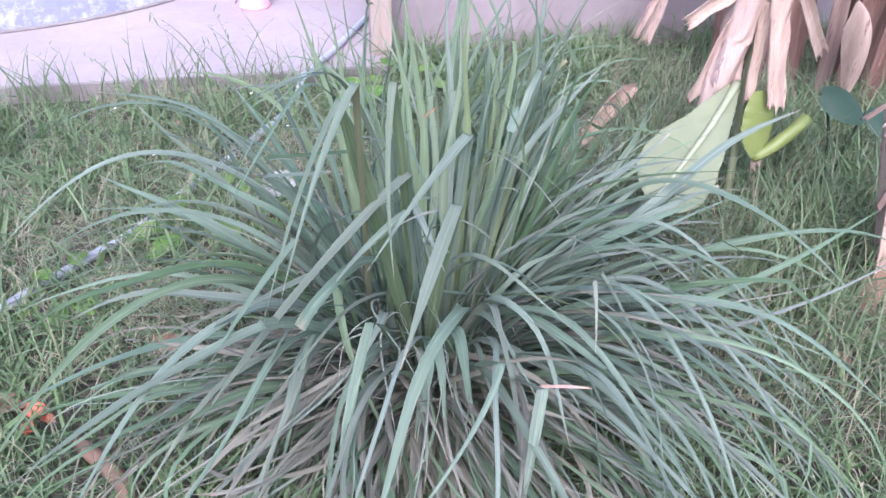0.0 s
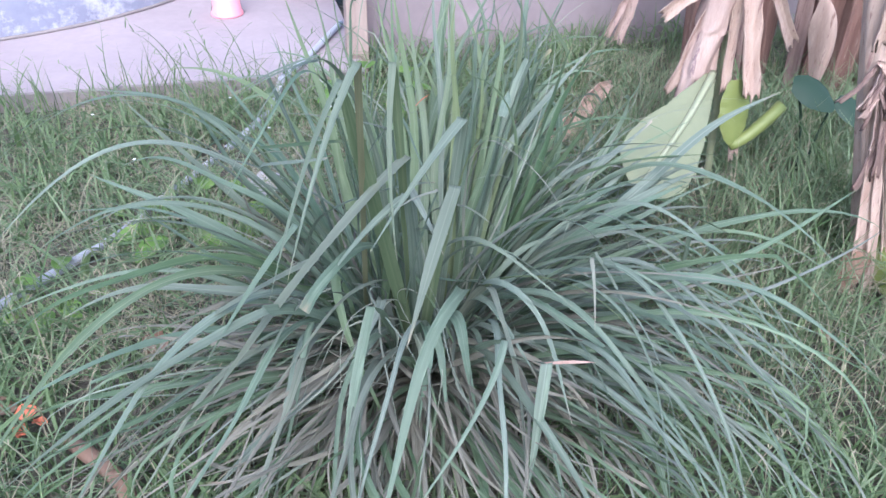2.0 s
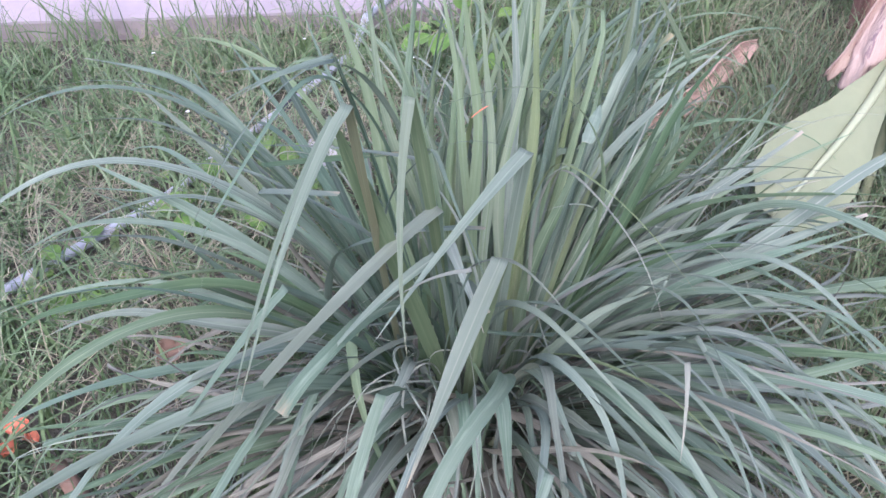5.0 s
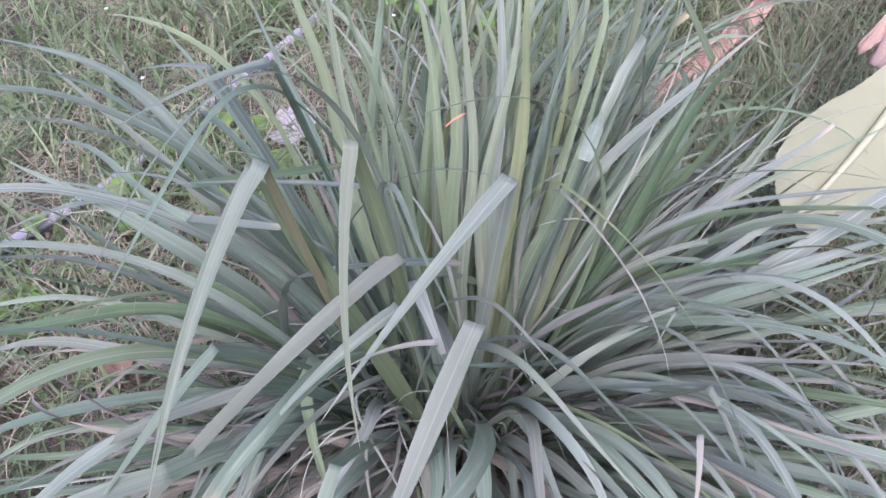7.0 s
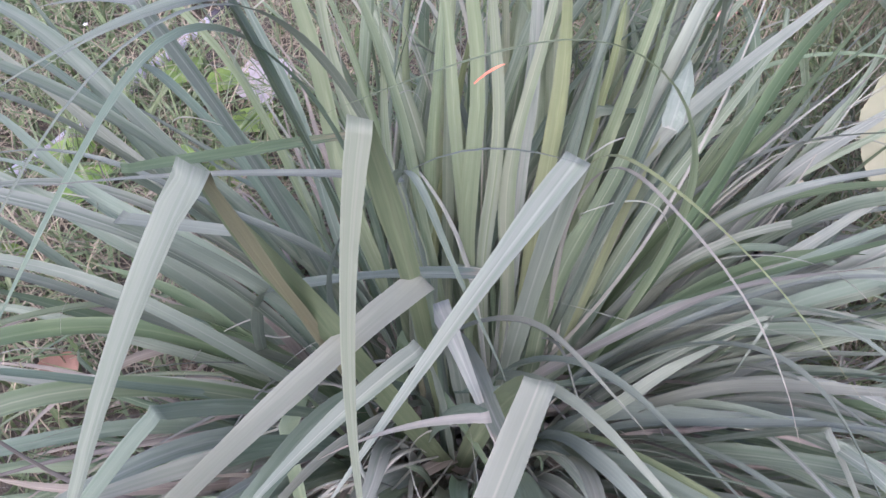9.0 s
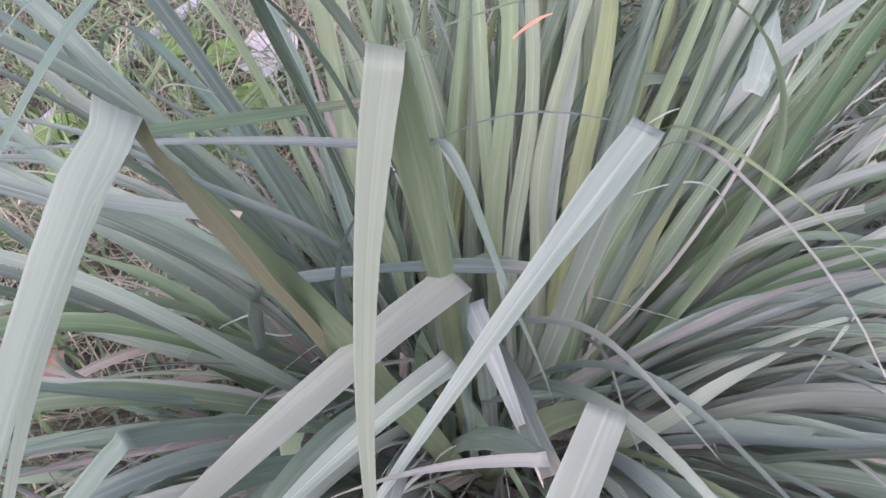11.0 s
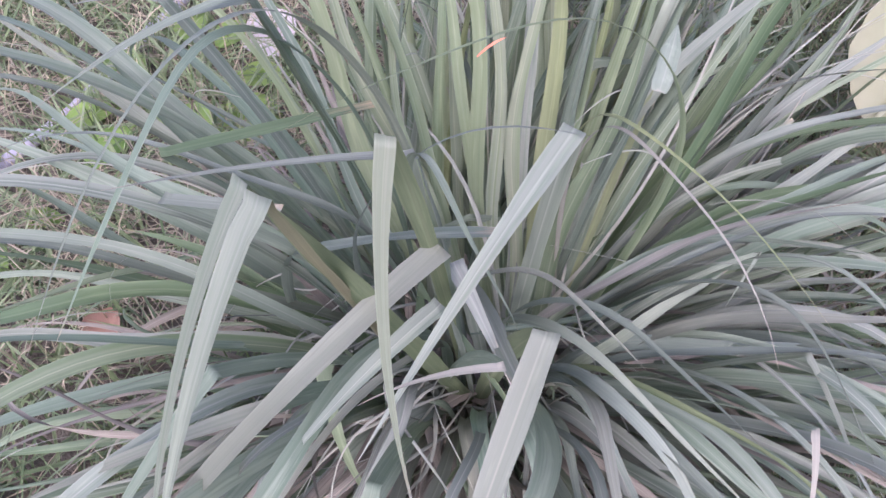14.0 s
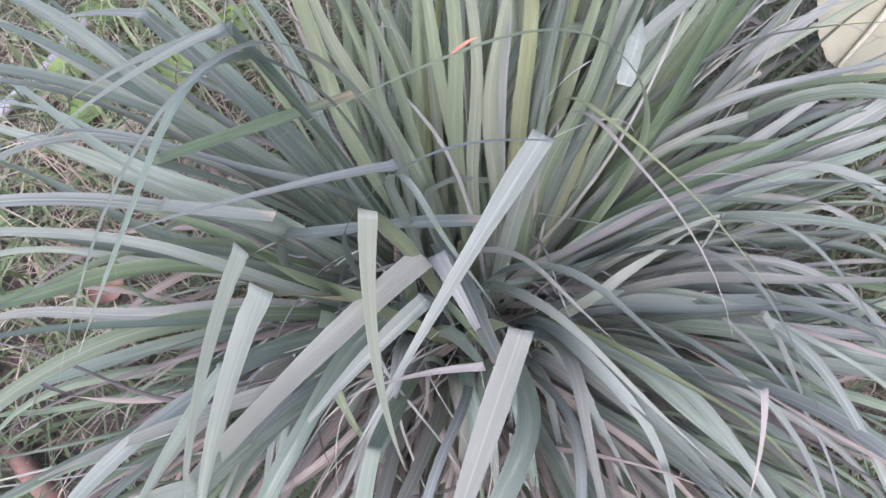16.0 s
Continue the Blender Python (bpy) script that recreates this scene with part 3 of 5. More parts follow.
def bent_leaf(foot, apex, tip, width, material=None, sag=0.03, lean=0.10, twist=0.0, taper=0.75, point=1.3, blunt=0.0, aside=(0, 0, 0), vee=0.12, spin=0.0, upper=None, free=True, swell=0.0):
    """A leaf that stands up to a sharp fold and hangs from there to its tip."""
    foot, apex, tip = (np.array(p, float) for p in (foot, apex, tip))
    up = bezier(foot, foot * 0.45 + apex * 0.55 + (0, 0, lean), apex, 13)
    down = bezier(apex, (apex + tip) / 2 + (0, 0, sag) + np.array(aside), tip, 14)
    # the fold itself is a short tight turn
    r = 0.006
    crease = [apex - unit(apex - up[-2]) * r, apex + (0, 0, 0.002), apex + unit(down[1] - apex) * r]
    flat = (tip - apex) * (1, 1, 0)
    if np.linalg.norm(flat) < 0.03:
        flat = (apex - foot) * (1, 1, 0)
    side = unit(np.cross(unit(flat), (0, 0, 1.0)))
    # loose leaves keep out of the camera's line to this stretch
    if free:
        SEEN_POINTS.extend((p, 0.012 + width * 0.5) for p in np.vstack((up[-3:], down[1:10])))
    data = ribbon(np.vstack((up[:-1], crease, down[1:])), width, side, taper=taper, point=point, twist=twist, vee=vee, wave=0.03, seed=width * 900, blunt=blunt, fold=12, base_width=0.85, spin=spin, swell=swell)
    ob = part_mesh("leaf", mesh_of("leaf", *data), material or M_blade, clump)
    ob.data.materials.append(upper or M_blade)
    # the rising half, up to the fold, takes the second material
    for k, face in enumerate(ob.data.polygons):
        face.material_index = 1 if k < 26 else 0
    return ob


def arched_leaf(foot, crown, tip, width, material=None, twist=0.0, taper=0.45, point=1.3, blunt=0.0, free=False, steady=False):
    """A leaf that bends over in one smooth arch through its crown."""
    foot, crown, tip = (np.array(p, float) for p in (foot, crown, tip))
    a, c = np.linalg.norm(crown - foot), np.linalg.norm(tip - crown)
    t = a / (a + c)
    control = (crown - foot * (1 - t) ** 2 - tip * t * t) / (2 * t * (1 - t))
    flat = (tip - foot) * (1, 1, 0)
    side = unit(np.cross(unit(flat), (0, 0, 1.0)))
    # from near the crown on, kept open to the camera's view
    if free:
        SEEN_POINTS.extend((p, 0.009 + width * 0.5) for p in bezier(foot, control, tip, 16)[int(16 * t * 0.7):])
    mark = tip[0] * 41 + tip[1] * 67 + width * 900
    path = bezier(foot, control, tip, 30)
    long = a + c
    for k in range(30):
        s = k / 29
        swell = math.sin(math.pi * s) ** 0.8 * s
        path[k] += side * long * swell * (0.035 * math.sin(4.6 * s + mark) + 0.016 * math.sin(11 * s + 2 * mark)) + np.array((0, 0, long * swell * 0.018 * math.sin(8 * s + 3 * mark)))
    if not steady:
        twist += 0.7 * math.sin(mark * 1.7)
    data = ribbon(path, width, side, taper=taper, point=point, twist=twist, vee=0.17 + 0.07 * math.sin(mark), wave=0.05, seed=mark, blunt=blunt)
    return part_mesh("leaf", mesh_of("leaf", *data), material or M_blade, clump)


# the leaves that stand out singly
bent_leaf((-0.08, 0.17, 0.05), (0.0, 0.0, 0.634), (-0.052, -0.215, 0.475), 0.0225, M_blade_bent, sag=0.015, taper=0.78, vee=0.14, upper=M_blade_olive)
bent_leaf((-0.09, 0.197, 0.05), (-0.095, -0.02, 0.841), (-0.080, -0.110, 0.56), 0.0122, M_blade_lime, sag=0.03, taper=0.68, aside=(-0.014, -0.012, 0), upper=M_blade_olive, swell=0.2)
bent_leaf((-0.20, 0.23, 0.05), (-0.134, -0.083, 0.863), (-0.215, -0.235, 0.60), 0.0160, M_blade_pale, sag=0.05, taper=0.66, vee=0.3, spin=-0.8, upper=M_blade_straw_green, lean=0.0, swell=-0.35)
bent_leaf((-0.07, 0.17, 0.05), (-0.168, -0.043, 0.82), (-0.262, -0.195, 0.52), 0.0150, M_blade_pale, sag=0.06, taper=0.6, lean=0.0, upper=M_blade_olive, swell=0.7, spin=-1.0)
bent_leaf((-0.05, 0.22, 0.05), (-0.001, 0.158, 0.678), (-0.125, -0.095, 0.560), 0.0200, M_blade_white, sag=0.02, taper=0.74, point=0.8)
bent_leaf((-0.10, 0.19, 0.05), (-0.085, 0.041, 0.661), (-0.42, -0.20, 0.25), 0.0225, M_blade_warm, sag=0.05, taper=0.75)
bent_leaf((-0.14, 0.19, 0.05), (-0.025, -0.038, 0.646), (-0.135, -0.052, 0.565), 0.015, M_blade_thin_single, sag=0.03, taper=0.72, point=0.6)
bent_leaf((-0.14, 0.20, 0.05), (-0.253, -0.048, 0.571), (-0.385, -0.20, 0.38), 0.016, M_blade, sag=0.02, taper=0.7)
arched_leaf((-0.03, 0.27, 0.05), (0.03, 0.30, 0.40), (0.075, 0.302, 0.672), 0.015, M_blade, taper=0.6)
bent_leaf((0.0, 0.23, 0.05), (0.216, 0.247, 0.435), (0.196, 0.212, 0.372), 0.015, M_blade_white, taper=0.25, sag=0.004)
arched_leaf((-0.12, 0.18, 0.05), (-0.18, -0.08, 0.52), (-0.215, -0.175, 0.50), 0.020, M_blade, blunt=0.9)
arched_leaf((0.0, 0.26, 0.06), (0.495, 0.35, 0.51), (0.70, 0.12, 0.44), 0.019, M_blade, taper=0.55)
arched_leaf((0.0, 0.28, 0.06), (0.36, 0.40, 0.42), (0.655, 0.53, 0.61), 0.022, M_blade_old, taper=0.7, twist=-1.0, steady=True)
arched_leaf((-0.02, 0.25, 0.05), (0.10, 0.21, 0.62), (0.23, 0.085, 0.56), 0.008, M_blade_yellow, taper=0.35)
arched_leaf((-0.14, 0.17, 0.05), (-0.04, 0.14, 0.695), (0.06, 0.19, 0.63), 0.009, M_blade_old, taper=0.5)
arched_leaf((-0.2, 0.25, 0.05), (-0.642, 0.114, 0.69), (-0.86, 0.02, 0.54), 0.017, M_blade, taper=0.5)
arched_leaf((-0.2, 0.22, 0.05), (-0.585, -0.04, 0.66), (-0.72, -0.12, 0.55), 0.014, M_blade, taper=0.5)
bent_leaf((-0.17, 0.29, 0.05), (-0.247, 0.16, 0.77), (-0.40, 0.13, 0.70), 0.017, M_blade_pale, taper=0.75, sag=0.02)
arched_leaf((-0.16, 0.26, 0.05), (-0.265, 0.039, 0.775), (-0.34, -0.11, 0.66), 0.015, M_blade_pale, taper=0.4, free=True)
arched_leaf((-0.17, 0.27, 0.05), (-0.30, 0.06, 0.74), (-0.37, -0.06, 0.60), 0.015, M_blade, taper=0.4, free=True)
arched_leaf((-0.17, 0.30, 0.05), (-0.645, 0.319, 0.61), (-0.80, 0.36, 0.60), 0.020, M_blade, taper=0.7, blunt=0.3)
arched_leaf((-0.04, 0.33, 0.05), (0.05, 0.47, 0.50), (0.164, 0.576, 0.66), 0.019, M_blade_deep, taper=0.8, blunt=0.5)
arched_leaf((0.0, 0.30, 0.05), (0.12, 0.40, 0.55), (0.246, 0.469, 0.715), 0.019, M_blade_old, taper=0.6)
bent_leaf((0.0, 0.2, 0.05), (0.235, 0.025, 0.495), (0.246, -0.06, 0.41), 0.010, M_blade_thin_single, taper=0.7)
arched_leaf((-0.02, 0.20, 0.05), (0.17, 0.045, 0.43), (0.36, -0.08, 0.35), 0.011, M_blade_yellow, taper=0.5)
bent_leaf((-0.02, 0.17, 0.05), (0.161, -0.176, 0.43), (0.15, -0.25, 0.22), 0.018, M_blade, taper=0.8, lean=0.06)
bent_leaf((-0.15, 0.19, 0.05), (-0.288, -0.14, 0.465), (-0.73, -0.297, 0.16), 0.023, M_blade_pale, sag=0.05, taper=0.72)
bent_leaf((-0.11, 0.16, 0.05), (-0.131, -0.072, 0.432), (-0.15, -0.235, 0.27), 0.0165, M_blade, taper=0.9, blunt=0.5)
arched_leaf((-0.06, 0.18, 0.05), (0.0, -0.08, 0.46), (-0.08, -0.40, 0.22), 0.023, M_blade, taper=0.55, free=True)
arched_leaf((-0.16, 0.20, 0.05), (-0.42, 0.0, 0.42), (-0.80, -0.28, 0.14), 0.021, M_blade_deep, taper=0.5)
arched_leaf((-0.17, 0.22, 0.05), (-0.50, 0.11, 0.38), (-0.92, 0.04, 0.16), 0.020, M_blade_deep, taper=0.5)
arched_leaf((-0.16, 0.18, 0.05), (-0.36, -0.08, 0.42), (-0.60, -0.36, 0.15), 0.019, M_blade_pale, taper=0.5)
arched_leaf((-0.15, 0.18, 0.05), (-0.28, -0.12, 0.38), (-0.44, -0.42, 0.12), 0.018, M_blade, taper=0.5)
arched_leaf((0.0, 0.18, 0.05), (0.34, 0.0, 0.42), (0.72, -0.18, 0.20), 0.019, M_blade_pale, taper=0.5)
arched_leaf((0.01, 0.21, 0.05), (0.36, 0.12, 0.40), (0.80, 0.03, 0.26), 0.018, M_blade, taper=0.45)
arched_leaf((-0.01, 0.17, 0.05), (0.24, -0.10, 0.38), (0.52, -0.34, 0.10), 0.019, M_blade, taper=0.5)
arched_leaf((-0.03, 0.17, 0.05), (0.12, -0.14, 0.36), (0.30, -0.42, 0.10), 0.018, M_blade_pale, taper=0.5)
for k in range(13):
    g = -math.pi / 2 + (-0.95 + 0.1 * ((k * 7) % 20)) + 0.05 * ((k * 3) % 4)
    far, high = 0.52 + 0.05 * ((k * 5) % 6), 0.24 + 0.025 * ((k * 3) % 8)
    d = np.array((math.cos(g), math.sin(g), 0))
    e = np.array((math.cos(g + 0.25 * math.sin(k * 2.3)), math.sin(g + 0.25 * math.sin(k * 2.3)), 0))
    arched_leaf(CLUMP + d * 0.08 + (0, 0, 0.04), CLUMP + d * far * 0.5 + (0, 0, high), CLUMP + e * far + (0, 0, 0.05 + 0.03 * (k % 4)), 0.012 + 0.0018 * ((k * 3) % 6), (M_blade, M_blade_warm, M_blade_old, M_blade_warm)[k % 4], taper=0.4, twist=0.5 * math.sin(k * 1.7))
bent_leaf((-0.10, 0.24, 0.05), (-0.120, 0.119, 0.669), (-0.290, -0.014, 0.750), 0.017, M_blade_pale, sag=0.015, taper=0.5)
bent_leaf((-0.18, 0.28, 0.05), (-0.360, 0.130, 0.612), (-0.199, 0.255, 0.578), 0.014, M_blade_deep, sag=0.0, taper=0.95, blunt=0.9)
bent_leaf((-0.16, 0.27, 0.05), (-0.345, 0.09, 0.60), (-0.226, 0.078, 0.627), 0.013, M_blade_pale, sag=0.0, taper=0.9, blunt=0.8)
arched_leaf((-0.13, 0.15, 0.30), (0.028, 0.086, 0.535), (0.092, 0.05, 0.505), 0.0085, M_blade_bent, taper=0.5, free=True)
arched_leaf((-0.05, 0.21, 0.05), (0.10, 0.24, 0.415), (0.33, 0.335, 0.44), 0.014, M_blade_thin_single, taper=0.6)
arched_leaf((-0.04, 0.20, 0.05), (0.125, 0.235, 0.41), (0.38, 0.33, 0.35), 0.016, M_blade, taper=0.6)
arched_leaf((0.02, 0.15, 0.20), (0.11, 0.18, 0.385), (0.193, 0.247, 0.395), 0.013, M_blade_lime, taper=0.6)
arched_leaf((-0.13, 0.24, 0.05), (-0.08, 0.155, 0.44), (-0.015, 0.005, 0.535), 0.019, M_blade_pale, taper=0.9, blunt=0.7)
arched_leaf((-0.06, 0.19, 0.10), (0.04, 0.145, 0.42), (0.235, 0.06, 0.36), 0.015, M_blade_pale, taper=0.55)
arched_leaf((-0.03, 0.18, 0.05), (0.17, 0.175, 0.36), (0.42, 0.215, 0.31), 0.018, M_blade_old, taper=0.6)
arched_leaf((0.0, 0.2, 0.06), (0.24, 0.115, 0.478), (0.33, 0.02, 0.40), 0.013, M_blade_pale, taper=0.6)
bent_leaf((-0.08, 0.17, 0.05), (-0.085, 0.033, 0.592), (-0.21, -0.10, 0.48), 0.016, M_blade, taper=0.75)

# the broad leaves of the upper fan
B, C, P, O, Y, T = M_blade, M_blade_core, M_blade_pale, M_blade_old, M_blade_yellow, M_blade_teal
arched_leaf((-0.07, 0.25, 0.05), (-0.117, 0.331, 0.359), (-0.20, 0.475, 0.82), 0.015, C, taper=0.5)
arched_leaf((-0.06, 0.26, 0.05), (-0.11, 0.36, 0.44), (-0.18, 0.475, 0.86), 0.019, C, taper=0.5)
arched_leaf((-0.05, 0.25, 0.05), (-0.09, 0.36, 0.42), (-0.15, 0.50, 0.80), 0.016, C, taper=0.5)
arched_leaf((-0.05, 0.24, 0.05), (-0.061, 0.347, 0.351), (-0.085, 0.545, 0.83), 0.019, O, taper=0.5, free=True)
arched_leaf((-0.03, 0.26, 0.05), (-0.034, 0.371, 0.346), (-0.04, 0.56, 0.78), 0.023, Y, taper=0.5, free=True)
arched_leaf((-0.04, 0.25, 0.05), (-0.047, 0.337, 0.340), (-0.06, 0.49, 0.77), 0.018, C, taper=0.5)
# deep green here puts the missing shade between leaves into their colour
arched_leaf((-0.02, 0.20, 0.05), (0.015, 0.295, 0.335), (0.07, 0.46, 0.66), 0.022, M_blade_deep, taper=0.5, free=True)
arched_leaf((0.0, 0.24, 0.05), (0.103, 0.398, 0.295), (0.27, 0.65, 0.57), 0.022, M_blade_deep, taper=0.5, free=True)
arched_leaf((0.0, 0.25, 0.05), (0.052, 0.351, 0.292), (0.096, 0.438, 0.365), 0.022, M_blade_deep, taper=0.85, blunt=0.5)
arched_leaf((0.0, 0.26, 0.05), (0.10, 0.385, 0.29), (0.33, 0.68, 0.545), 0.022, M_blade_deep, taper=0.5, free=True)
arched_leaf((0.0, 0.28, 0.05), (0.045, 0.385, 0.35), (0.14, 0.60, 0.70), 0.019, P, taper=0.5)
arched_leaf((-0.16, 0.26, 0.05), (-0.40, 0.302, 0.38), (-0.60, 0.338, 0.655), 0.025, T, taper=0.5, free=True)
arched_leaf((-0.15, 0.27, 0.05), (-0.34, 0.32, 0.39), (-0.525, 0.37, 0.67), 0.023, T, taper=0.5, free=True)
arched_leaf((-0.20, 0.30, 0.05), (-0.49, 0.357, 0.395), (-0.70, 0.40, 0.54), 0.014, O, taper=0.5, free=True)
arched_leaf((-0.18, 0.28, 0.05), (-0.46, 0.315, 0.34), (-0.72, 0.348, 0.60), 0.020, P, taper=0.5, free=True)
arched_leaf((-0.18, 0.22, 0.05), (-0.46, 0.239, 0.31), (-0.78, 0.262, 0.46), 0.029, T, taper=0.5, free=True)
arched_leaf((-0.18, 0.20, 0.05), (-0.46, 0.209, 0.29), (-0.78, 0.218, 0.43), 0.022, T, taper=0.5, free=True)
arched_leaf((-0.17, 0.19, 0.05), (-0.46, 0.165, 0.265), (-0.78, 0.138, 0.35), 0.024, M_blade_deep, taper=0.5, free=True)
arched_leaf((-0.14, 0.19, 0.05), (-0.32, 0.193, 0.27), (-0.52, 0.196, 0.37), 0.026, M_blade_deep, taper=0.5, free=True)
arched_leaf((-0.16, 0.25, 0.05), (-0.386, 0.207, 0.536), (-0.63, 0.165, 0.51), 0.012, O, taper=0.5, free=True)
arched_leaf((-0.18, 0.17, 0.05), (-0.43, 0.10, 0.325), (-0.75, 0.01, 0.28), 0.022, P, taper=0.5, free=True)
arched_leaf((-0.12, 0.27, 0.05), (-0.235, 0.345, 0.36), (-0.385, 0.445, 0.80), 0.023, C, taper=0.5, free=True)
arched_leaf((-0.11, 0.28, 0.05), (-0.20, 0.346, 0.42), (-0.33, 0.443, 0.82), 0.019, C, taper=0.5, free=True)
# lower leaves that stream towards the open side
arched_leaf((0.02, 0.20, 0.05), (0.20, 0.178, 0.415), (0.44, 0.16, 0.50), 0.016, M_blade_warm, taper=0.6, twist=0.8, free=True)
arched_leaf((0.01, 0.18, 0.05), (0.185, 0.142, 0.405), (0.45, 0.105, 0.43), 0.014, O, taper=0.55, free=True)
arched_leaf((0.0, 0.22, 0.05), (0.175, 0.232, 0.455), (0.42, 0.25, 0.52), 0.012, O, taper=0.5, free=True)
arched_leaf((-0.02, 0.18, 0.05), (0.035, 0.088, 0.475), (0.205, -0.04, 0.44), 0.013, P, taper=0.5, free=True)
bent_leaf((0.02, 0.19, 0.05), (0.257, 0.132, 0.435), (0.36, 0.05, 0.29), 0.014, P, sag=0.02, taper=0.5, lean=0.06)
arched_leaf((0.0, 0.17, 0.05), (0.066, 0.08, 0.341), (0.161, -0.05, 0.28), 0.016, O, taper=0.5, free=True)
arched_leaf((-0.01, 0.16, 0.05), (0.072, 0.065, 0.28), (0.165, -0.05, 0.22), 0.019, O, taper=0.5, free=True)
arched_leaf((0.0, 0.17, 0.05), (0.132, 0.071, 0.275), (0.25, -0.02, 0.22), 0.018, P, taper=0.5, free=True)
arched_leaf((-0.02, 0.15, 0.05), (0.045, 0.045, 0.28), (0.098, -0.05, 0.22), 0.016, P, taper=0.5, free=True)
arched_leaf((-0.03, 0.14, 0.05), (0.02, 0.02, 0.33), (0.058, -0.08, 0.20), 0.023, T, taper=0.6, free=True)
arched_leaf((-0.05, 0.14, 0.05), (-0.02, 0.03, 0.30), (0.009, -0.09, 0.18), 0.018, T, taper=0.6, free=True)
arched_leaf((-0.07, 0.14, 0.05), (-0.052, 0.02, 0.30), (-0.045, -0.10, 0.18), 0.018, T, taper=0.6, free=True)
arched_leaf((-0.10, 0.14, 0.05), (-0.14, 0.03, 0.28), (-0.20, -0.11, 0.20), 0.022, O, taper=0.6, free=True)
arched_leaf((-0.12, 0.15, 0.05), (-0.15, 0.0, 0.36), (-0.17, -0.11, 0.25), 0.018, O, taper=0.6, free=True)
arched_leaf((-0.08, 0.13, 0.05), (-0.066, 0.03, 0.27), (-0.054, -0.07, 0.15), 0.016, M_blade_warm, taper=0.6, free=True)
arched_leaf((0.02, 0.19, 0.05), (0.197, 0.131, 0.263), (0.454, 0.046, 0.22), 0.015, B, taper=0.45)
arched_leaf((0.02, 0.20, 0.05), (0.244, 0.183, 0.268), (0.465, 0.167, 0.25), 0.014, B, taper=0.45)
bent_leaf((-0.15, 0.17, 0.05), (-0.219, -0.043, 0.508), (-0.55, -0.148, 0.30), 0.016, M_blade_warm, sag=0.03, taper=0.6)
arched_leaf((-0.13, 0.25, 0.05), (-0.25, 0.312, 0.35), (-0.40, 0.39, 0.73), 0.014, T, taper=0.6, free=True)
arched_leaf((-0.09, 0.27, 0.05), (-0.17, 0.33, 0.42), (-0.28, 0.42, 0.86), 0.017, C, taper=0.5)
arched_leaf((-0.10, 0.24, 0.05), (-0.15, 0.30, 0.32), (-0.22, 0.385, 0.66), 0.018, C, taper=0.5)
arched_leaf((0.0, 0.19, 0.05), (0.143, 0.249, 0.212), (0.40, 0.34, 0.29), 0.020, O, taper=0.5, free=True)
arched_leaf((0.0, 0.22, 0.05), (0.146, 0.316, 0.247), (0.40, 0.47, 0.37), 0.019, O, taper=0.5, free=True)
arched_leaf((0.0, 0.17, 0.05), (0.162, 0.219, 0.196), (0.45, 0.30, 0.25), 0.022, O, taper=0.5)
arched_leaf((-0.08, 0.14, 0.35), (0.142, 0.287, 0.269), (0.40, 0.44, 0.39), 0.011, B, taper=0.5, free=True)
# the sheaf that leans towards the banana leaf
arched_leaf((0.02, 0.27, 0.05), (0.215, 0.455, 0.315), (0.421, 0.637, 0.479), 0.019, O, taper=0.7, blunt=0.35, free=True)
arched_leaf((0.02, 0.28, 0.05), (0.17, 0.425, 0.345), (0.326, 0.573, 0.534), 0.017, O, taper=0.6, free=True)
arched_leaf((0.01, 0.25, 0.05), (0.125, 0.355, 0.40), (0.25, 0.458, 0.72), 0.018, M_blade_deep, taper=0.7, free=True)
arched_leaf((0.0, 0.30, 0.05), (0.11, 0.44, 0.34), (0.235, 0.581, 0.55), 0.014, M_blade_deep, taper=0.5)
arched_leaf((0.02, 0.29, 0.05), (0.26, 0.50, 0.30), (0.47, 0.66, 0.40), 0.013, M_blade_deep, taper=0.5)
arched_leaf((0.02, 0.26, 0.05), (0.27, 0.43, 0.32), (0.48, 0.56, 0.43), 0.015, O, taper=0.5)
arched_leaf((0.0, 0.27, 0.05), (0.27, 0.36, 0.36), (0.50, 0.42, 0.475), 0.020, O, taper=0.75, blunt=0.25, twist=-1.0, steady=True, free=True)
arched_leaf((0.01, 0.25, 0.05), (0.25, 0.33, 0.35), (0.48, 0.40, 0.455), 0.017, T, taper=0.7, twist=-1.0, steady=True)
arched_leaf((0.01, 0.28, 0.05), (0.29, 0.40, 0.34), (0.52, 0.46, 0.475), 0.019, P, taper=0.7, twist=-0.9, steady=True, free=True)
arched_leaf((0.0, 0.28, 0.05), (0.23, 0.38, 0.36), (0.43, 0.46, 0.50), 0.016, O, taper=0.6, twist=-0.9, steady=True)
arched_leaf((0.02, 0.26, 0.05), (0.30, 0.37, 0.33), (0.56, 0.45, 0.44), 0.015, B, taper=0.5, twist=-0.8, steady=True)
arched_leaf((0.05, 0.31, 0.10), (0.28, 0.62, 0.42), (0.462, 0.865, 0.435), 0.006, P, taper=0.4)
bent_leaf((0.0, 0.25, 0.05), (0.179, 0.312, 0.75), (0.105, 0.345, 0.85), 0.019, M_blade_olive, sag=0.0, taper=0.8, lean=-0.04, upper=M_blade_deep)
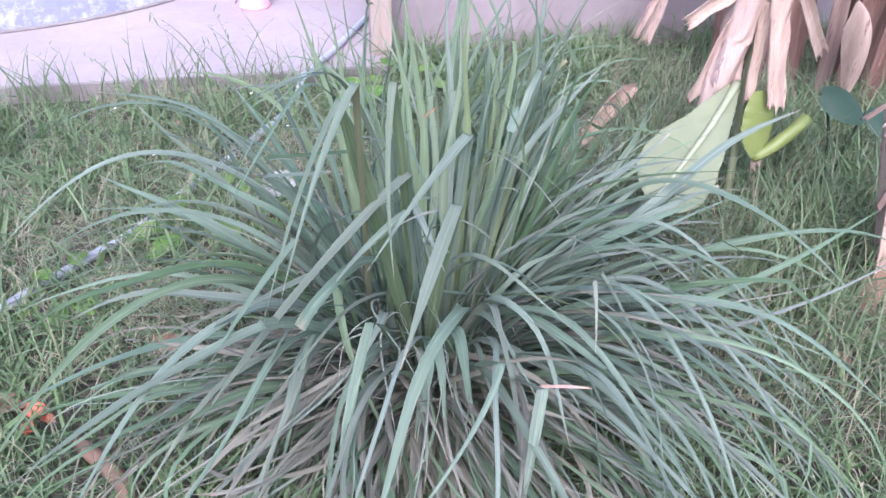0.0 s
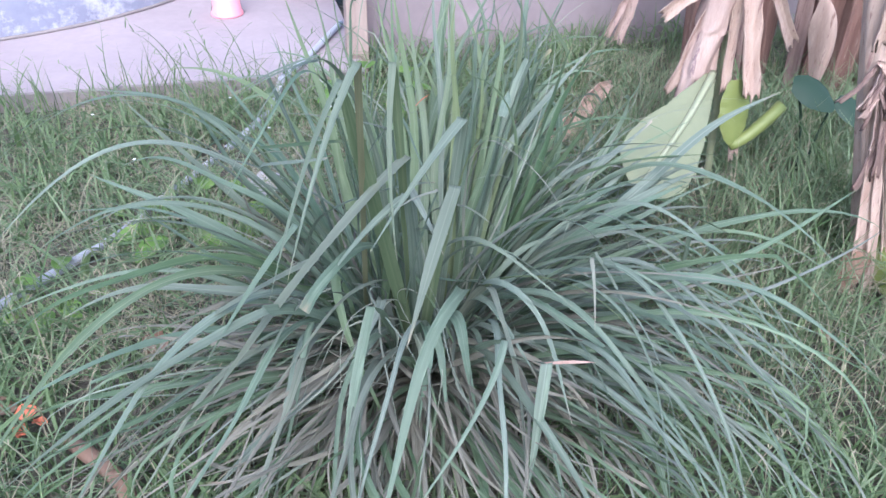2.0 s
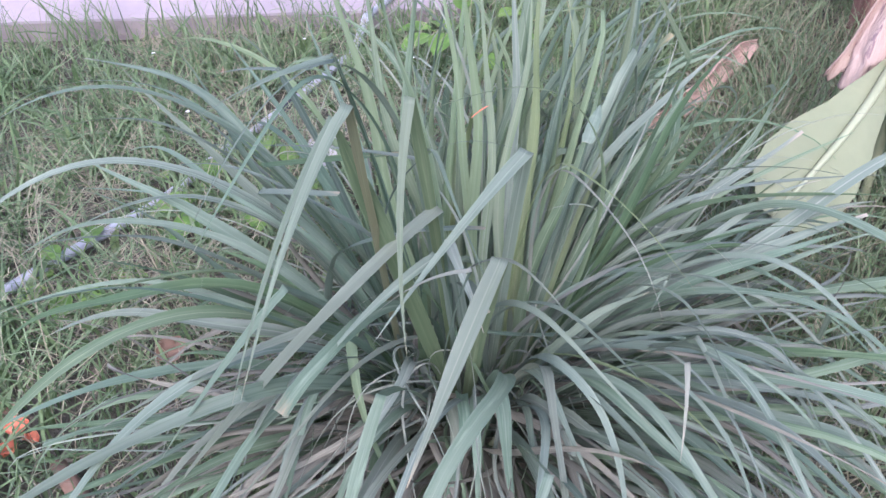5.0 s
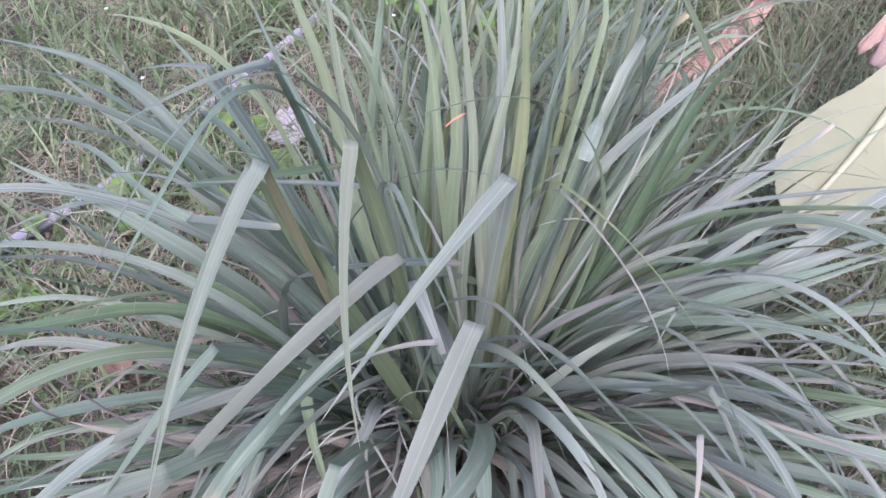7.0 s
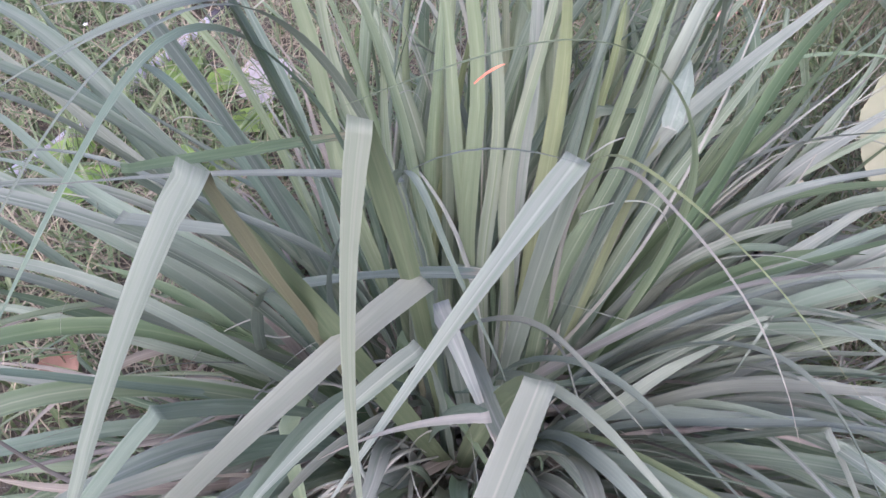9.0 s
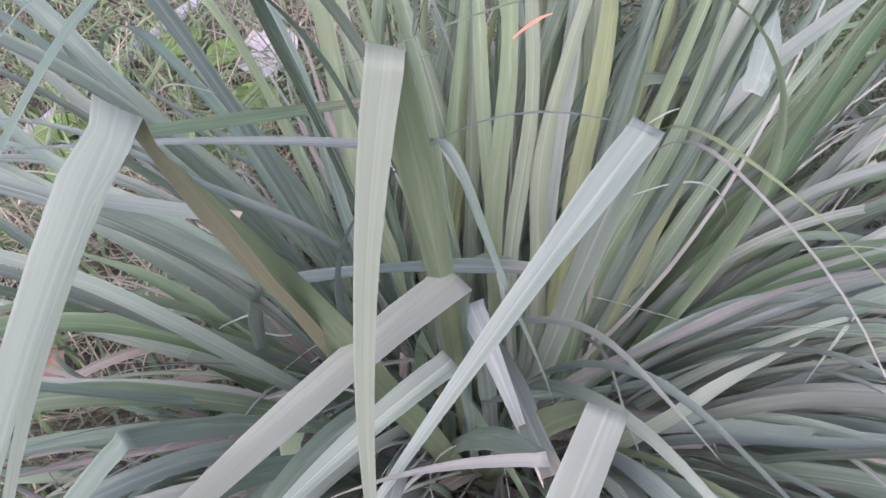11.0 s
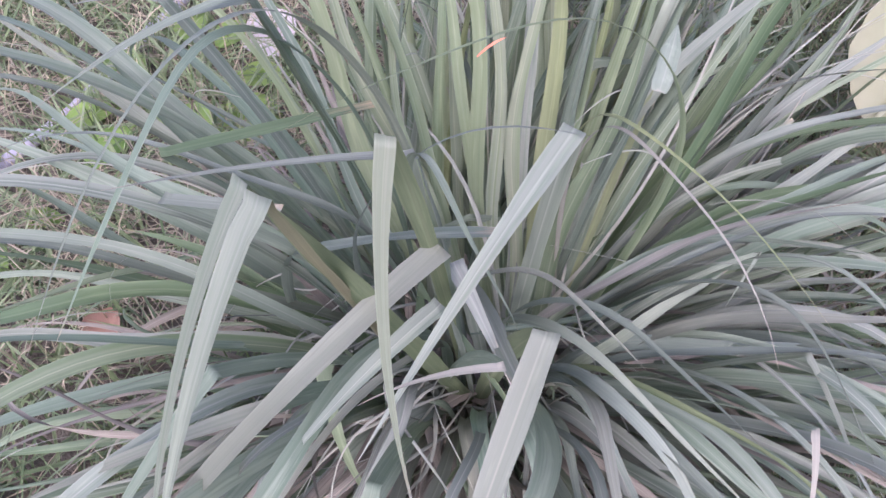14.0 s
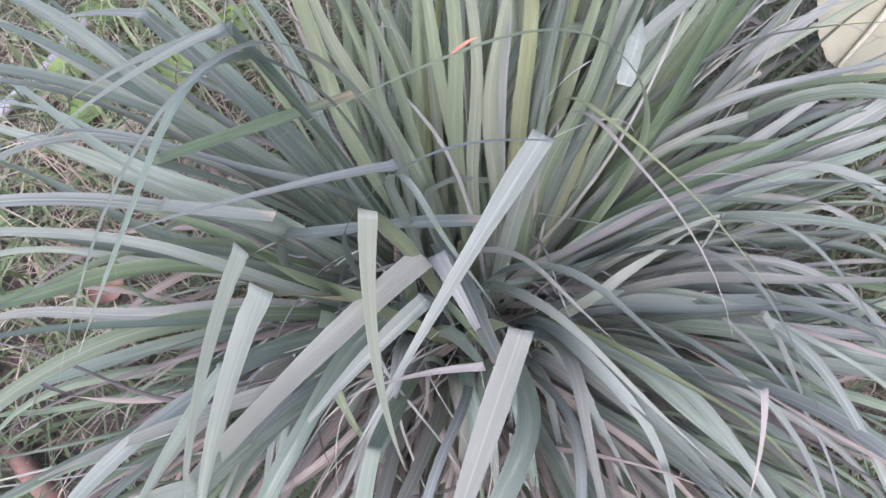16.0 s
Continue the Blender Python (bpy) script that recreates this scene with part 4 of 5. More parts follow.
# long arches that reach out over the lawn and the pipe
arched_leaf((-0.18, 0.27, 0.05), (-0.735, 0.25, 0.625), (-0.955, 0.24, 0.50), 0.016, T, taper=0.4, free=True)
arched_leaf((-0.18, 0.27, 0.05), (-0.76, 0.19, 0.575), (-0.876, 0.175, 0.50), 0.014, P, taper=0.4)
arched_leaf((-0.18, 0.25, 0.05), (-0.60, 0.085, 0.462), (-0.85, 0.05, 0.40), 0.018, P, taper=0.45, free=True)
arched_leaf((-0.18, 0.24, 0.05), (-0.62, -0.07, 0.47), (-0.80, -0.09, 0.32), 0.013, B, taper=0.4)
for k in range(9):
    g = math.pi - 0.55 + 0.12 * ((k * 4) % 9)
    far, high = 0.66 + 0.035 * ((k * 5) % 8), 0.30 + 0.035 * ((k * 3) % 9)
    d, e = (np.array((math.cos(q), math.sin(q), 0)) for q in (g, g + 0.22 * math.sin(k * 2.1)))
    arched_leaf(CLUMP + d * 0.09 + (0, 0, 0.05), CLUMP + d * far * 0.55 + (0, 0, high), CLUMP + e * far + (0, 0, high * (0.55 + 0.1 * (k % 5))), 0.010 + 0.0018 * ((k * 5) % 7), (T, B, P, T, C)[k % 5], taper=0.35, twist=0.5 * math.sin(k * 1.3))
# the side where the leaves lie combed together, bending round as they fall
for k in range(24):
    g = -0.86 + 0.039 * ((k * 11) % 24)
    far, high = 0.70 + 0.045 * ((k * 5) % 7), 0.27 + 0.022 * ((k * 3) % 8)
    d, e = (np.array((math.cos(q), math.sin(q), 0)) for q in (g + 0.22, g - 0.10 + 0.08 * math.sin(k * 2.1)))
    aside = np.array((0.05 * math.sin(k * 3.7), 0.06 * math.cos(k * 5.3), 0.05 * math.sin(k * 1.3)))
    arched_leaf(CLUMP + d * 0.09 + (0, 0, 0.05), CLUMP + d * far * 0.52 + (0, 0, high) + aside, CLUMP + e * far + (0, 0, 0.06 + 0.035 * (k % 5)), 0.008 + 0.0016 * ((k * 5) % 7), (B, P, O, B, T)[k % 5], taper=0.3, point=0.9, twist=0.9 * math.sin(k * 1.9))
bent_leaf((-0.02, 0.15, 0.05), (0.095, -0.13, 0.43), (-0.045, -0.36, 0.24), 0.013, B, sag=0.09, taper=0.5, lean=0.06, aside=(0.06, -0.02, 0))
# leaves over the front and the lower sides
arched_leaf((-0.08, 0.18, 0.05), (-0.13, 0.09, 0.37), (-0.315, -0.235, 0.30), 0.011, M_blade_warm, taper=0.5, free=True)
arched_leaf((-0.02, 0.20, 0.05), (0.149, 0.08, 0.36), (0.395, -0.084, 0.22), 0.016, B, taper=0.5, free=True)
arched_leaf((-0.02, 0.20, 0.05), (0.145, 0.055, 0.385), (0.435, -0.149, 0.22), 0.015, P, taper=0.5)
arched_leaf((-0.02, 0.20, 0.05), (0.14, 0.025, 0.40), (0.314, -0.133, 0.22), 0.017, P, taper=0.5, free=True)
arched_leaf((-0.02, 0.20, 0.05), (0.105, 0.035, 0.40), (0.225, -0.136, 0.25), 0.015, O, taper=0.5)
arched_leaf((-0.17, 0.20, 0.05), (-0.557, 0.01, 0.24), (-0.848, -0.133, 0.15), 0.020, T, taper=0.5, free=True)
arched_leaf((-0.16, 0.18, 0.05), (-0.42, -0.10, 0.255), (-0.585, -0.282, 0.15), 0.018, B, taper=0.5, free=True)
bent_leaf((-0.13, 0.17, 0.05), (-0.223, 0.0, 0.20), (-0.383, -0.254, 0.15), 0.020, O, sag=0.02, taper=0.8)
arched_leaf((-0.14, 0.18, 0.05), (-0.262, -0.108, 0.411), (-0.312, -0.227, 0.30), 0.014, P, taper=0.5, free=True)
arched_leaf((0.0, 0.19, 0.05), (0.268, -0.017, 0.30), (0.448, -0.155, 0.20), 0.018, B, taper=0.5)
arched_leaf((0.0, 0.20, 0.05), (0.372, 0.139, 0.29), (0.716, 0.083, 0.18), 0.018, P, taper=0.5, free=True)
arched_leaf((0.0, 0.22, 0.05), (0.383, 0.217, 0.27), (0.787, 0.213, 0.20), 0.013, B, taper=0.4)
arched_leaf((0.0, 0.25, 0.05), (0.315, 0.277, 0.375), (0.66, 0.305, 0.36), 0.010, P, taper=0.4, free=True)
arched_leaf((0.0, 0.22, 0.05), (0.414, 0.166, 0.31), (0.68, 0.132, 0.20), 0.016, O, taper=0.4)
arched_leaf((0.0, 0.19, 0.05), (0.292, 0.057, 0.29), (0.578, -0.073, 0.15), 0.018, T, taper=0.5)
# thin arches that sweep over the heart of the clump
arched_leaf((0.0, 0.25, 0.05), (-0.035, 0.20, 0.735), (-0.24, 0.13, 0.66), 0.012, C, taper=0.3, free=True)
arched_leaf((-0.11, 0.16, 0.30), (-0.085, 0.075, 0.70), (-0.02, 0.05, 0.53), 0.010, P, taper=0.4, free=True)
arched_leaf((0.02, 0.26, 0.10), (0.085, 0.205, 0.615), (0.20, 0.06, 0.52), 0.007, M_blade_thin_single, taper=0.35, free=True)
arched_leaf((-0.29, 0.20, 0.10), (-0.19, 0.135, 0.525), (-0.045, 0.134, 0.562), 0.017, P, taper=0.97, blunt=0.8, free=True)
bent_leaf((-0.06, 0.2, 0.05), (-0.085, 0.085, 0.575), (-0.018, 0.015, 0.49), 0.017, O, sag=0.01, taper=0.8)
bent_leaf((-0.15, 0.28, 0.05), (-0.248, 0.155, 0.779), (-0.40, 0.06, 0.72), 0.015, P, sag=0.02, taper=0.6)
bent_leaf((-0.22, 0.30, 0.05), (-0.36, 0.219, 0.711), (-0.46, 0.22, 0.69), 0.016, P, sag=0.01, taper=0.8)
arched_leaf((0.0, 0.28, 0.05), (0.20, 0.43, 0.35), (0.275, 0.49, 0.40), 0.015, P, taper=0.7, blunt=0.4)

scrap = bezier((0.0755, 0.302, 0.674), (0.072, 0.270, 0.668), (0.067, 0.244, 0.648), 9)
part_mesh("dry_leaf", mesh_of("dry_leaf", *ribbon(scrap, 0.017, np.array((1.0, 0.2, 0.1)), taper=0.97, blunt=0.8, base_width=0.12, vee=0.25)), M_blade_white, clump, "bleached white folded leaf end")

for a, b, w, m in (((-0.095, 0.255, 0.655), (-0.07, 0.26, 0.675), 0.0036, M_orange), ((0.159, -0.11, 0.37), (0.241, -0.144, 0.413), 0.006, M_bark)):
    path = bezier(a, (np.array(a) + np.array(b)) / 2 + (0, 0, 0.006), b, 8)
    part_mesh("dry_leaf", mesh_of("dry_leaf", *ribbon(path, w, np.array((0.1, 1.0, 0.3)), taper=0.6, base_width=0.8)), m, clump, "reddish dry leaf end")

for k in range(9):
    y, z = 0.30 + 0.022 * k, 0.36 + 0.02 * ((k * 5) % 7)
    arched_leaf((0.0, 0.25 + 0.01 * k, 0.05), (0.26, y, z), (0.50 + 0.014 * ((k * 3) % 8), y + 0.06 + 0.02 * ((k * 2) % 5), z + 0.05 - 0.03 * ((k * 4) % 5)), 0.013 + 0.001 * (k % 6), M_blade_old if k % 4 == 0 else M_blade_deep if k % 2 else M_blade, taper=0.4, twist=0.3)

# hair-thin dry leaf ends that curl out of the clump
heap_thin = Heap()
for k in range(45):
    g, r = rng.uniform(0, math.tau), rng.uniform(0.08, 0.5)
    p = np.array((CLUMP[0] + r * math.cos(g), CLUMP[1] + r * math.sin(g), rng.uniform(0.2, 0.62) * (1 - 0.6 * r)))
    d = np.array((math.cos(g), math.sin(g), rng.uniform(-0.2, 0.9)))
    e = p + unit(d) * rng.uniform(0.08, 0.2)
    q = e + np.array((math.cos(g) * 0.08, math.sin(g) * 0.08, -rng.uniform(0.06, 0.2))) + rng.normal(0, 0.05, 3)
    if e[2] > ceiling_of_clump(e[0], e[1]):
        continue
    heap_thin.add(*ribbon(bezier(p, e, q, 16), rng.uniform(0.0010, 0.0022), np.array((-math.sin(g), math.cos(g), 0.2)), taper=0.3, base_width=0.25, twist=rng.normal(0, 2)))
tagged(part_mesh("dry_leaf_fringe", heap_thin.mesh("dry_leaf_fringe"), M_blade_thin, clump), "hair-thin curled dry leaf tips", kind="stuff")

named, heap_green, heap_dead, heap_pale, heap_grey = 218, Heap(), Heap(), Heap(), Heap()
for layer, count in (("core", 52), ("mid", 108), ("low", 320), ("dead", 330)):
    for k in range(count):
        data = loose_leaf(layer)
        if data is None:
            continue
        tip = data[0][-2]
        if layer in ("low", "mid") and tip[0] > 0.2 and 0.12 < tip[1] < 0.6 and k % 5 > 2:
            continue
        if layer == "dead":
            heap_dead.add(*data)
        elif named < 298 and (layer == "core" or k % 5 < 2):
            named += 1
            pick = rng.uniform()
            mat = M_blade_core if layer == "core" and pick < 0.75 and tip[0] < 0.02 else M_blade_old if pick > (0.97 if layer == "core" else 0.84 if layer == "mid" else 0.6) else M_blade_yellow if pick > 0.89 and layer != "low" else M_blade_teal if tip[0] < -0.3 and pick < 0.55 else M_blade
            part_mesh("leaf", mesh_of("leaf", *data), mat, clump)
        # past x = 0.1 some low leaves take the greyer material
        elif layer == "low" and data[0][-2][0] > 0.1 and rng.uniform() < 0.38:
            heap_grey.add(*data)
        else:
            heap_green.add(*data)
# narrow leaves that curl over the front and hook sideways at their ends
for k in range(100):
    g = -math.pi / 2 + rng.uniform(-1.5, 1.5)
    d, e = np.array((math.cos(g), math.sin(g), 0)), np.array((-math.sin(g), math.cos(g), 0))
    hook, out, high = rng.choice((-1, 1)) * rng.uniform(0.02, 0.16), rng.uniform(0.22, 0.58), rng.uniform(0.14, 0.42)
    root = CLUMP + d * rng.uniform(0.05, 0.14) + e * rng.normal(0, 0.05) + (0, 0, high * rng.uniform(0.3, 0.8))
    crown = CLUMP + d * out * 0.6 + e * rng.normal(0, 0.05) + (0, 0, high * 1.25)
    end = CLUMP + d * out + e * hook + (0, 0, max(0.05, high - rng.uniform(0.1, 0.32)))
    path = bezier(root, crown, end, 20)
    for q in range(20):
        path[q] += e * (0.35 * hook * math.sin(math.pi * q / 19) * math.cos(5 * q / 19))
    if k % 3 == 2 and blocks_view(path):
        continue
    width = rng.uniform(0.0025, 0.0052) if k % 3 == 0 else rng.uniform(0.003, 0.0075)
    (heap_pale if k % 3 == 0 else heap_grey if k % 3 == 1 else heap_green).add(*ribbon(path, width, e, taper=0.3, base_width=0.7, twist=rng.normal(0, 2.0), wave=0.05, seed=k * 0.7, vee=0.28))
# short inner leaves that stand close round the heart
for k in range(44):
    g = -math.pi / 2 + rng.uniform(-1.3, 1.3)
    start = CLUMP[:2] + 0.11 * np.array((math.cos(g), math.sin(g))) + rng.normal(0, 0.025, 2)
    path = grow(g + rng.normal(0, 0.5), radians(rng.uniform(62, 86)), rng.uniform(0.28, 0.50), radians(rng.uniform(5, 50)), 2.5, start, rng.normal(0, 0.5), sway=(0.3, 5, rng.uniform(0, 6.3), 0.1))
    if not blocks_view(path):
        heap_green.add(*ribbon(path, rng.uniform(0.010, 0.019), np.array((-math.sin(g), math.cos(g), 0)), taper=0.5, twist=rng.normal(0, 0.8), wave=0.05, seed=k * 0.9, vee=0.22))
tagged(part_mesh("old_leaf_mass", heap_grey.mesh("old_leaf_mass"), M_blade_grey_mass, clump), "grey strap leaves lying outward", kind="stuff")
for k in range(150):
    data = loose_leaf("mid" if k % 2 == 0 else "low", rng.uniform(0.0022, 0.0065))
    if data is not None:
        heap_pale.add(*data)
tagged(part_mesh("thin_leaf_mass", heap_pale.mesh("thin_leaf_mass"), M_blade_thin, clump), "narrow pale bleached leaves crossing the clump", kind="stuff")
tagged(part_mesh("leaf_mass", heap_green.mesh("leaf_mass"), M_blade_mass, clump), "many more grey-green strap leaves", kind="stuff")
tagged(part_mesh("dead_leaf_mass", heap_dead.mesh("dead_leaf_mass"), M_blade_dead, clump), "dry grey-brown dead leaves under the clump", kind="stuff")
for k in range(60):
    g, r = rng.uniform(0, math.tau), 0.14 * math.sqrt(rng.uniform(0, 1))
    x, y = CLUMP[0] + r * math.cos(g), CLUMP[1] + r * math.sin(g)
    out = np.array((math.cos(g), math.sin(g), 0)) * r * 0.7
    path = [np.array((x, y, -0.01)) + out * t + np.array((0, 0, 0.16 * t)) for t in np.linspace(0, 1, 4)]
    part_mesh("stalk", mesh_of("stalk", *tube(path, [0.009, 0.0085, 0.007, 0.005], 8)), M_stalk, clump)


# ---- banana plants with dry hanging leaves ----
def dry_strip(parent, path, width, material, name="dry_petiole", depth=0.35, label=""):
    """A dry split petiole: a trough-shaped strip with ribs along it, frayed edges and a torn end."""
    path = np.asarray(path, float)
    n, m, mark = 2 * len(path), 13, width * 90 + path[0][0] * 31
    t = np.linspace(0, len(path) - 1, n)
    path = np.array([[np.interp(a, range(len(path)), path[:, c]) for c in range(3)] for a in t])
    step = np.linalg.norm(path[1] - path[0])
    path = path + np.array([[width * 0.16 * min(1.0, k / 8) * noise.noise(Vector((k * 0.13, mark, c * 7.0))) for c in range(3)] for k in range(n)])
    verts, faces = [], []
    for k in range(n):
        t = unit(path[min(k + 1, n - 1)] - path[max(k - 1, 0)])
        a = unit(np.cross(t, (0.2, -1.0, 0.15)))
        b = np.cross(t, a)
        w = width * (1 + 0.22 * noise.noise(Vector((k * 0.22, mark, 0.0))) + 0.07 * noise.noise(Vector((k * 0.9, mark, 3.0))))
        w *= min(1.0, 0.35 + 0.13 * k)
        roll = 0.5 * noise.noise(Vector((k * 0.09, mark, 8.0)))
        ring = []
        for face, thick in ((range(m), 0.0), (range(m - 1, -1, -1), 0.005)):
            for q in face:
                u = q / (m - 1) - 0.5
                rib = width * (0.05 * noise.noise(Vector((q * 1.3, k * 0.05, mark))) + 0.03 * math.sin(q * 2.2 + mark))
                lip = depth * w * (1 - 4 * u * u) + rib + roll * w * u * 0.6 - thick
                end = step * 3.5 * (noise.noise(Vector((q * 0.9, mark, 5.0))) if k > n - 3 else 0.0)
                ring.append(path[k] + a * (w * u * (0.95 if thick else 1.0)) + b * lip + t * end)
        verts += ring
        if k:
            o = k * 2 * m
            for q in range(2 * m):
                p = (q + 1) % (2 * m)
                faces.append((o - 2 * m + q, o - 2 * m + p, o + p, o + q))
    o = (n - 1) * 2 * m
    for q in range(m - 1):
        faces.append((q, 2 * m - 1 - q, 2 * m - 2 - q, q + 1))
        faces.append((o + q, o + q + 1, o + 2 * m - 2 - q, o + 2 * m - 1 - q))
    return part_mesh(name, mesh_of(name, verts, faces), material, parent, label)


def sheath_trunk(parent, path, radii, material, seed):
    """A banana stem of wrapped dry sheaths: ridged and uneven round its core."""
    path = np.asarray(path, float)
    t = np.linspace(0, len(path) - 1, 36)
    p = np.array([[np.interp(a, range(len(path)), path[:, c]) for c in range(3)] for a in t])
    r = np.interp(t, range(len(path)), radii)
    sides = 26
    verts, faces = tube(p, r, sides)
    for i, v in enumerate(verts):
        k, q = divmod(i, sides)
        d = v - p[k]
        ridge = 0.10 * math.sin(q * 1.45 + seed + k * 0.05) + 0.16 * noise.noise(Vector((q * 0.55, k * 0.12, seed)))
        verts[i] = p[k] + d * (1 + ridge)
    return part_mesh("trunk", mesh_of("trunk", verts, faces), material, parent)


def line(a, b, n=10, bow=(0, 0, 0)):
    a, b = np.array(a, float), np.array(b, float)
    return bezier(a, (a + b) / 2 + np.array(bow), b, n)


def broad_leaf(parent, name, spine, width, material, hang=0.25, rib_material=None, ragged=0.06, label="", lead=0.10, late=1.0):
    """A broad leaf along its midrib: two drooping halves with fine cross veins and a wavy margin."""
    spine = np.asarray(spine, float)
    n, m = len(spine), 9
    verts, faces = [], []
    for k in range(n):
        s = k / (n - 1)
        t = unit(spine[min(k + 1, n - 1)] - spine[max(k - 1, 0)])
        a = unit(np.cross(t, (0.25, -0.6, 0.75)))
        b = np.cross(a, t)
        w = width * max(0.02, math.sin(math.pi * min(1, lead + (0.98 - lead) * s ** late)) ** 0.6)
        for q in range(m):
            u = q / (m - 1) * 2 - 1
            edge = 1 + ragged * noise.noise(Vector((s * 9, u * 2, width * 50)))
            sag = -hang * w * u * u + 0.02 * w * math.sin(s * 40 + u * 3) * abs(u)
            verts.append(spine[k] + a * (w * u * edge / 2) + b * sag)
        if k:
            o = k * m
            for q in range(m - 1):
                faces.append((o - m + q, o - m + q + 1, o + q + 1, o + q))
    leaf = part_mesh(name, mesh_of(name, verts, faces), material, parent, label)
    if rib_material:
        part_mesh("midrib", mesh_of("midrib", *tube(spine + np.array((0.0, -0.004, 0.006)), np.linspace(0.011, 0.003, n), 8)), rib_material, leaf)
    return leaf


def build_banana_by_clump():
    plant = thing("banana_plant", (0, 0, 0), "brown banana plant with dry petioles hanging over a pale leaf", "banana plant")
    sheath_trunk(plant, [(1.02, 2.02, -0.02), (0.98, 1.98, 0.7), (0.90, 1.75, 1.3), (0.80, 1.4, 1.6)], [0.11, 0.10, 0.08, 0.05], M_dark_trunk, 1.0)
    sheath_trunk(plant, [(1.34, 2.0, -0.02), (1.36, 1.98, 0.9), (1.38, 1.97, 1.8)], [0.125, 0.115, 0.09], M_dark_trunk, 4.0)
    sheath_trunk(plant, [(1.62, 1.95, -0.02), (1.64, 1.93, 0.9), (1.66, 1.92, 1.8)], [0.12, 0.11, 0.085], M_dark_trunk, 9.0)
    sheath_trunk(plant, [(0.84, 1.98, -0.02), (0.77, 1.98, 0.8), (0.72, 1.98, 1.6)], [0.055, 0.05, 0.045], M_dark_trunk, 7.0)
    # the broken stem end that the petioles hang from
    sheath_trunk(plant, [(0.80, 1.42, 1.58), (0.70, 1.14, 1.2), (0.645, 1.06, 0.86), (0.635, 1.05, 0.70)], [0.055, 0.055, 0.055, 0.04], M_dry_banana, 3.0)
    sheath_trunk(plant, [(0.64, 1.045, 0.78), (0.612, 1.03, 0.58), (0.585, 1.005, 0.46), (0.566, 0.992, 0.385)], [0.042, 0.040, 0.033, 0.022], M_dry_banana, 5.0)
    dry_strip(plant, line((0.625, 1.02, 0.74), (0.524, 1.004, 0.412), 16, (0.015, 0, 0)), 0.034, M_dry_pale)
    dry_strip(plant, line((0.66, 1.03, 0.74), (0.478, 1.025, 0.605), 14, (0, 0, 0.02)), 0.038, M_dry_pale)
    dry_strip(plant, line((0.672, 1.02, 0.80), (0.73, 0.935, 0.432), 16, (0.0, -0.01, 0)), 0.050, M_dry_pale)
    dry_strip(plant, line((0.69, 1.05, 0.80), (0.882, 1.16, 0.50), 14, (0.0, 0, 0.02)), 0.036, M_dry_pale)
    dry_strip(plant, line((0.66, 1.01, 0.68), (0.672, 0.985, 0.42), 14), 0.028, M_dry_pale)
    dry_strip(plant, line((0.71, 1.02, 0.42), (0.742, 0.985, 0.225), 10), 0.028, M_dry_pale)
    dry_strip(plant, line((0.63, 1.03, 0.62), (0.635, 1.0, 0.40), 14), 0.022, M_dry_banana)
    # the pale leaf that lies against the clump, and the younger one beside it
    spine = np.vstack((bezier((0.635, 1.0, 0.46), (0.60, 0.90, 0.465), (0.545, 0.79, 0.43), 9), bezier((0.545, 0.79, 0.43), (0.47, 0.65, 0.385), (0.402, 0.568, 0.335), 15)[1:]))
    broad_leaf(plant, "leaf", spine, 0.195, M_banana_leaf, 0.12, M_rib, label="pale green banana leaf drooping over the clump's edge", lead=0.02, late=1.9)
    spine = bezier((0.70, 0.965, 0.465), (0.71, 0.95, 0.37), (0.725, 0.94, 0.275), 26)
    broad_leaf(plant, "leaf", spine, 0.10, M_banana_lime, 0.12, None, label="yellow-green young banana leaf")
    stem = bezier((0.712, 0.945, 0.275), (0.76, 0.95, 0.30), (0.845, 1.01, 0.378), 8)
    part_mesh("petiole", mesh_of("petiole", *tube(stem, [0.013, 0.015, 0.016, 0.017, 0.018, 0.018, 0.018, 0.018], 10)), M_banana_lime, plant, "cut lime-green petiole")
    stem = bezier((0.66, 1.06, 0.66), (0.665, 1.03, 0.45), (0.70, 1.0, 0.02), 10)
    part_mesh("petiole", mesh_of("petiole", *tube(stem, 0.011, 10)), M_banana_leaf, plant, "pale green petiole")
    # dry sheaths that stand against the brown stems
    for x, y, lean_x, top, w, m in ((1.135, 1.74, -0.06, 0.95, 0.055, M_sheath), (1.04, 1.80, -0.13, 0.9, 0.05, M_dark_trunk), (0.94, 1.80, -0.10, 1.0, 0.06, M_sheath), (1.22, 1.80, 0.02, 0.9, 0.08, M_dark_trunk), (1.30, 1.76, 0.03, 1.1, 0.07, M_dark_trunk), (1.44, 1.80, 0.06, 1.0, 0.08, M_sheath)):
        dry_strip(plant, line((x, y, 0.0), (x + lean_x, y + 0.06, top), 14, (0, -0.03, 0)), w, m, "dry_sheath", 0.4)
    broad_leaf(plant, "dry_leaf", bezier((1.10, 1.60, 0.53), (1.20, 1.55, 0.46), (1.155, 1.58, 0.20), 16), 0.085, M_curl, 0.9, None, label="curled dry brown banana leaf", lead=0.01)
    dry_strip(plant, line((0.60, 2.22, 0.45), (0.535, 2.18, 0.13), 12, (0.02, 0, 0)), 0.05, M_dry_banana, "dry_leaf", 0.5)
    dry_strip(plant, line((0.565, 2.2, 0.32), (0.49, 2.17, 0.16), 10, (0, 0, 0.03)), 0.03, M_dry_banana, "dry_leaf", 0.5)
    dry_strip(plant, line((0.72, 1.98, 1.2), (0.60, 2.22, 0.45), 10), 0.03, M_dry_banana, "dry_petiole", 0.5)


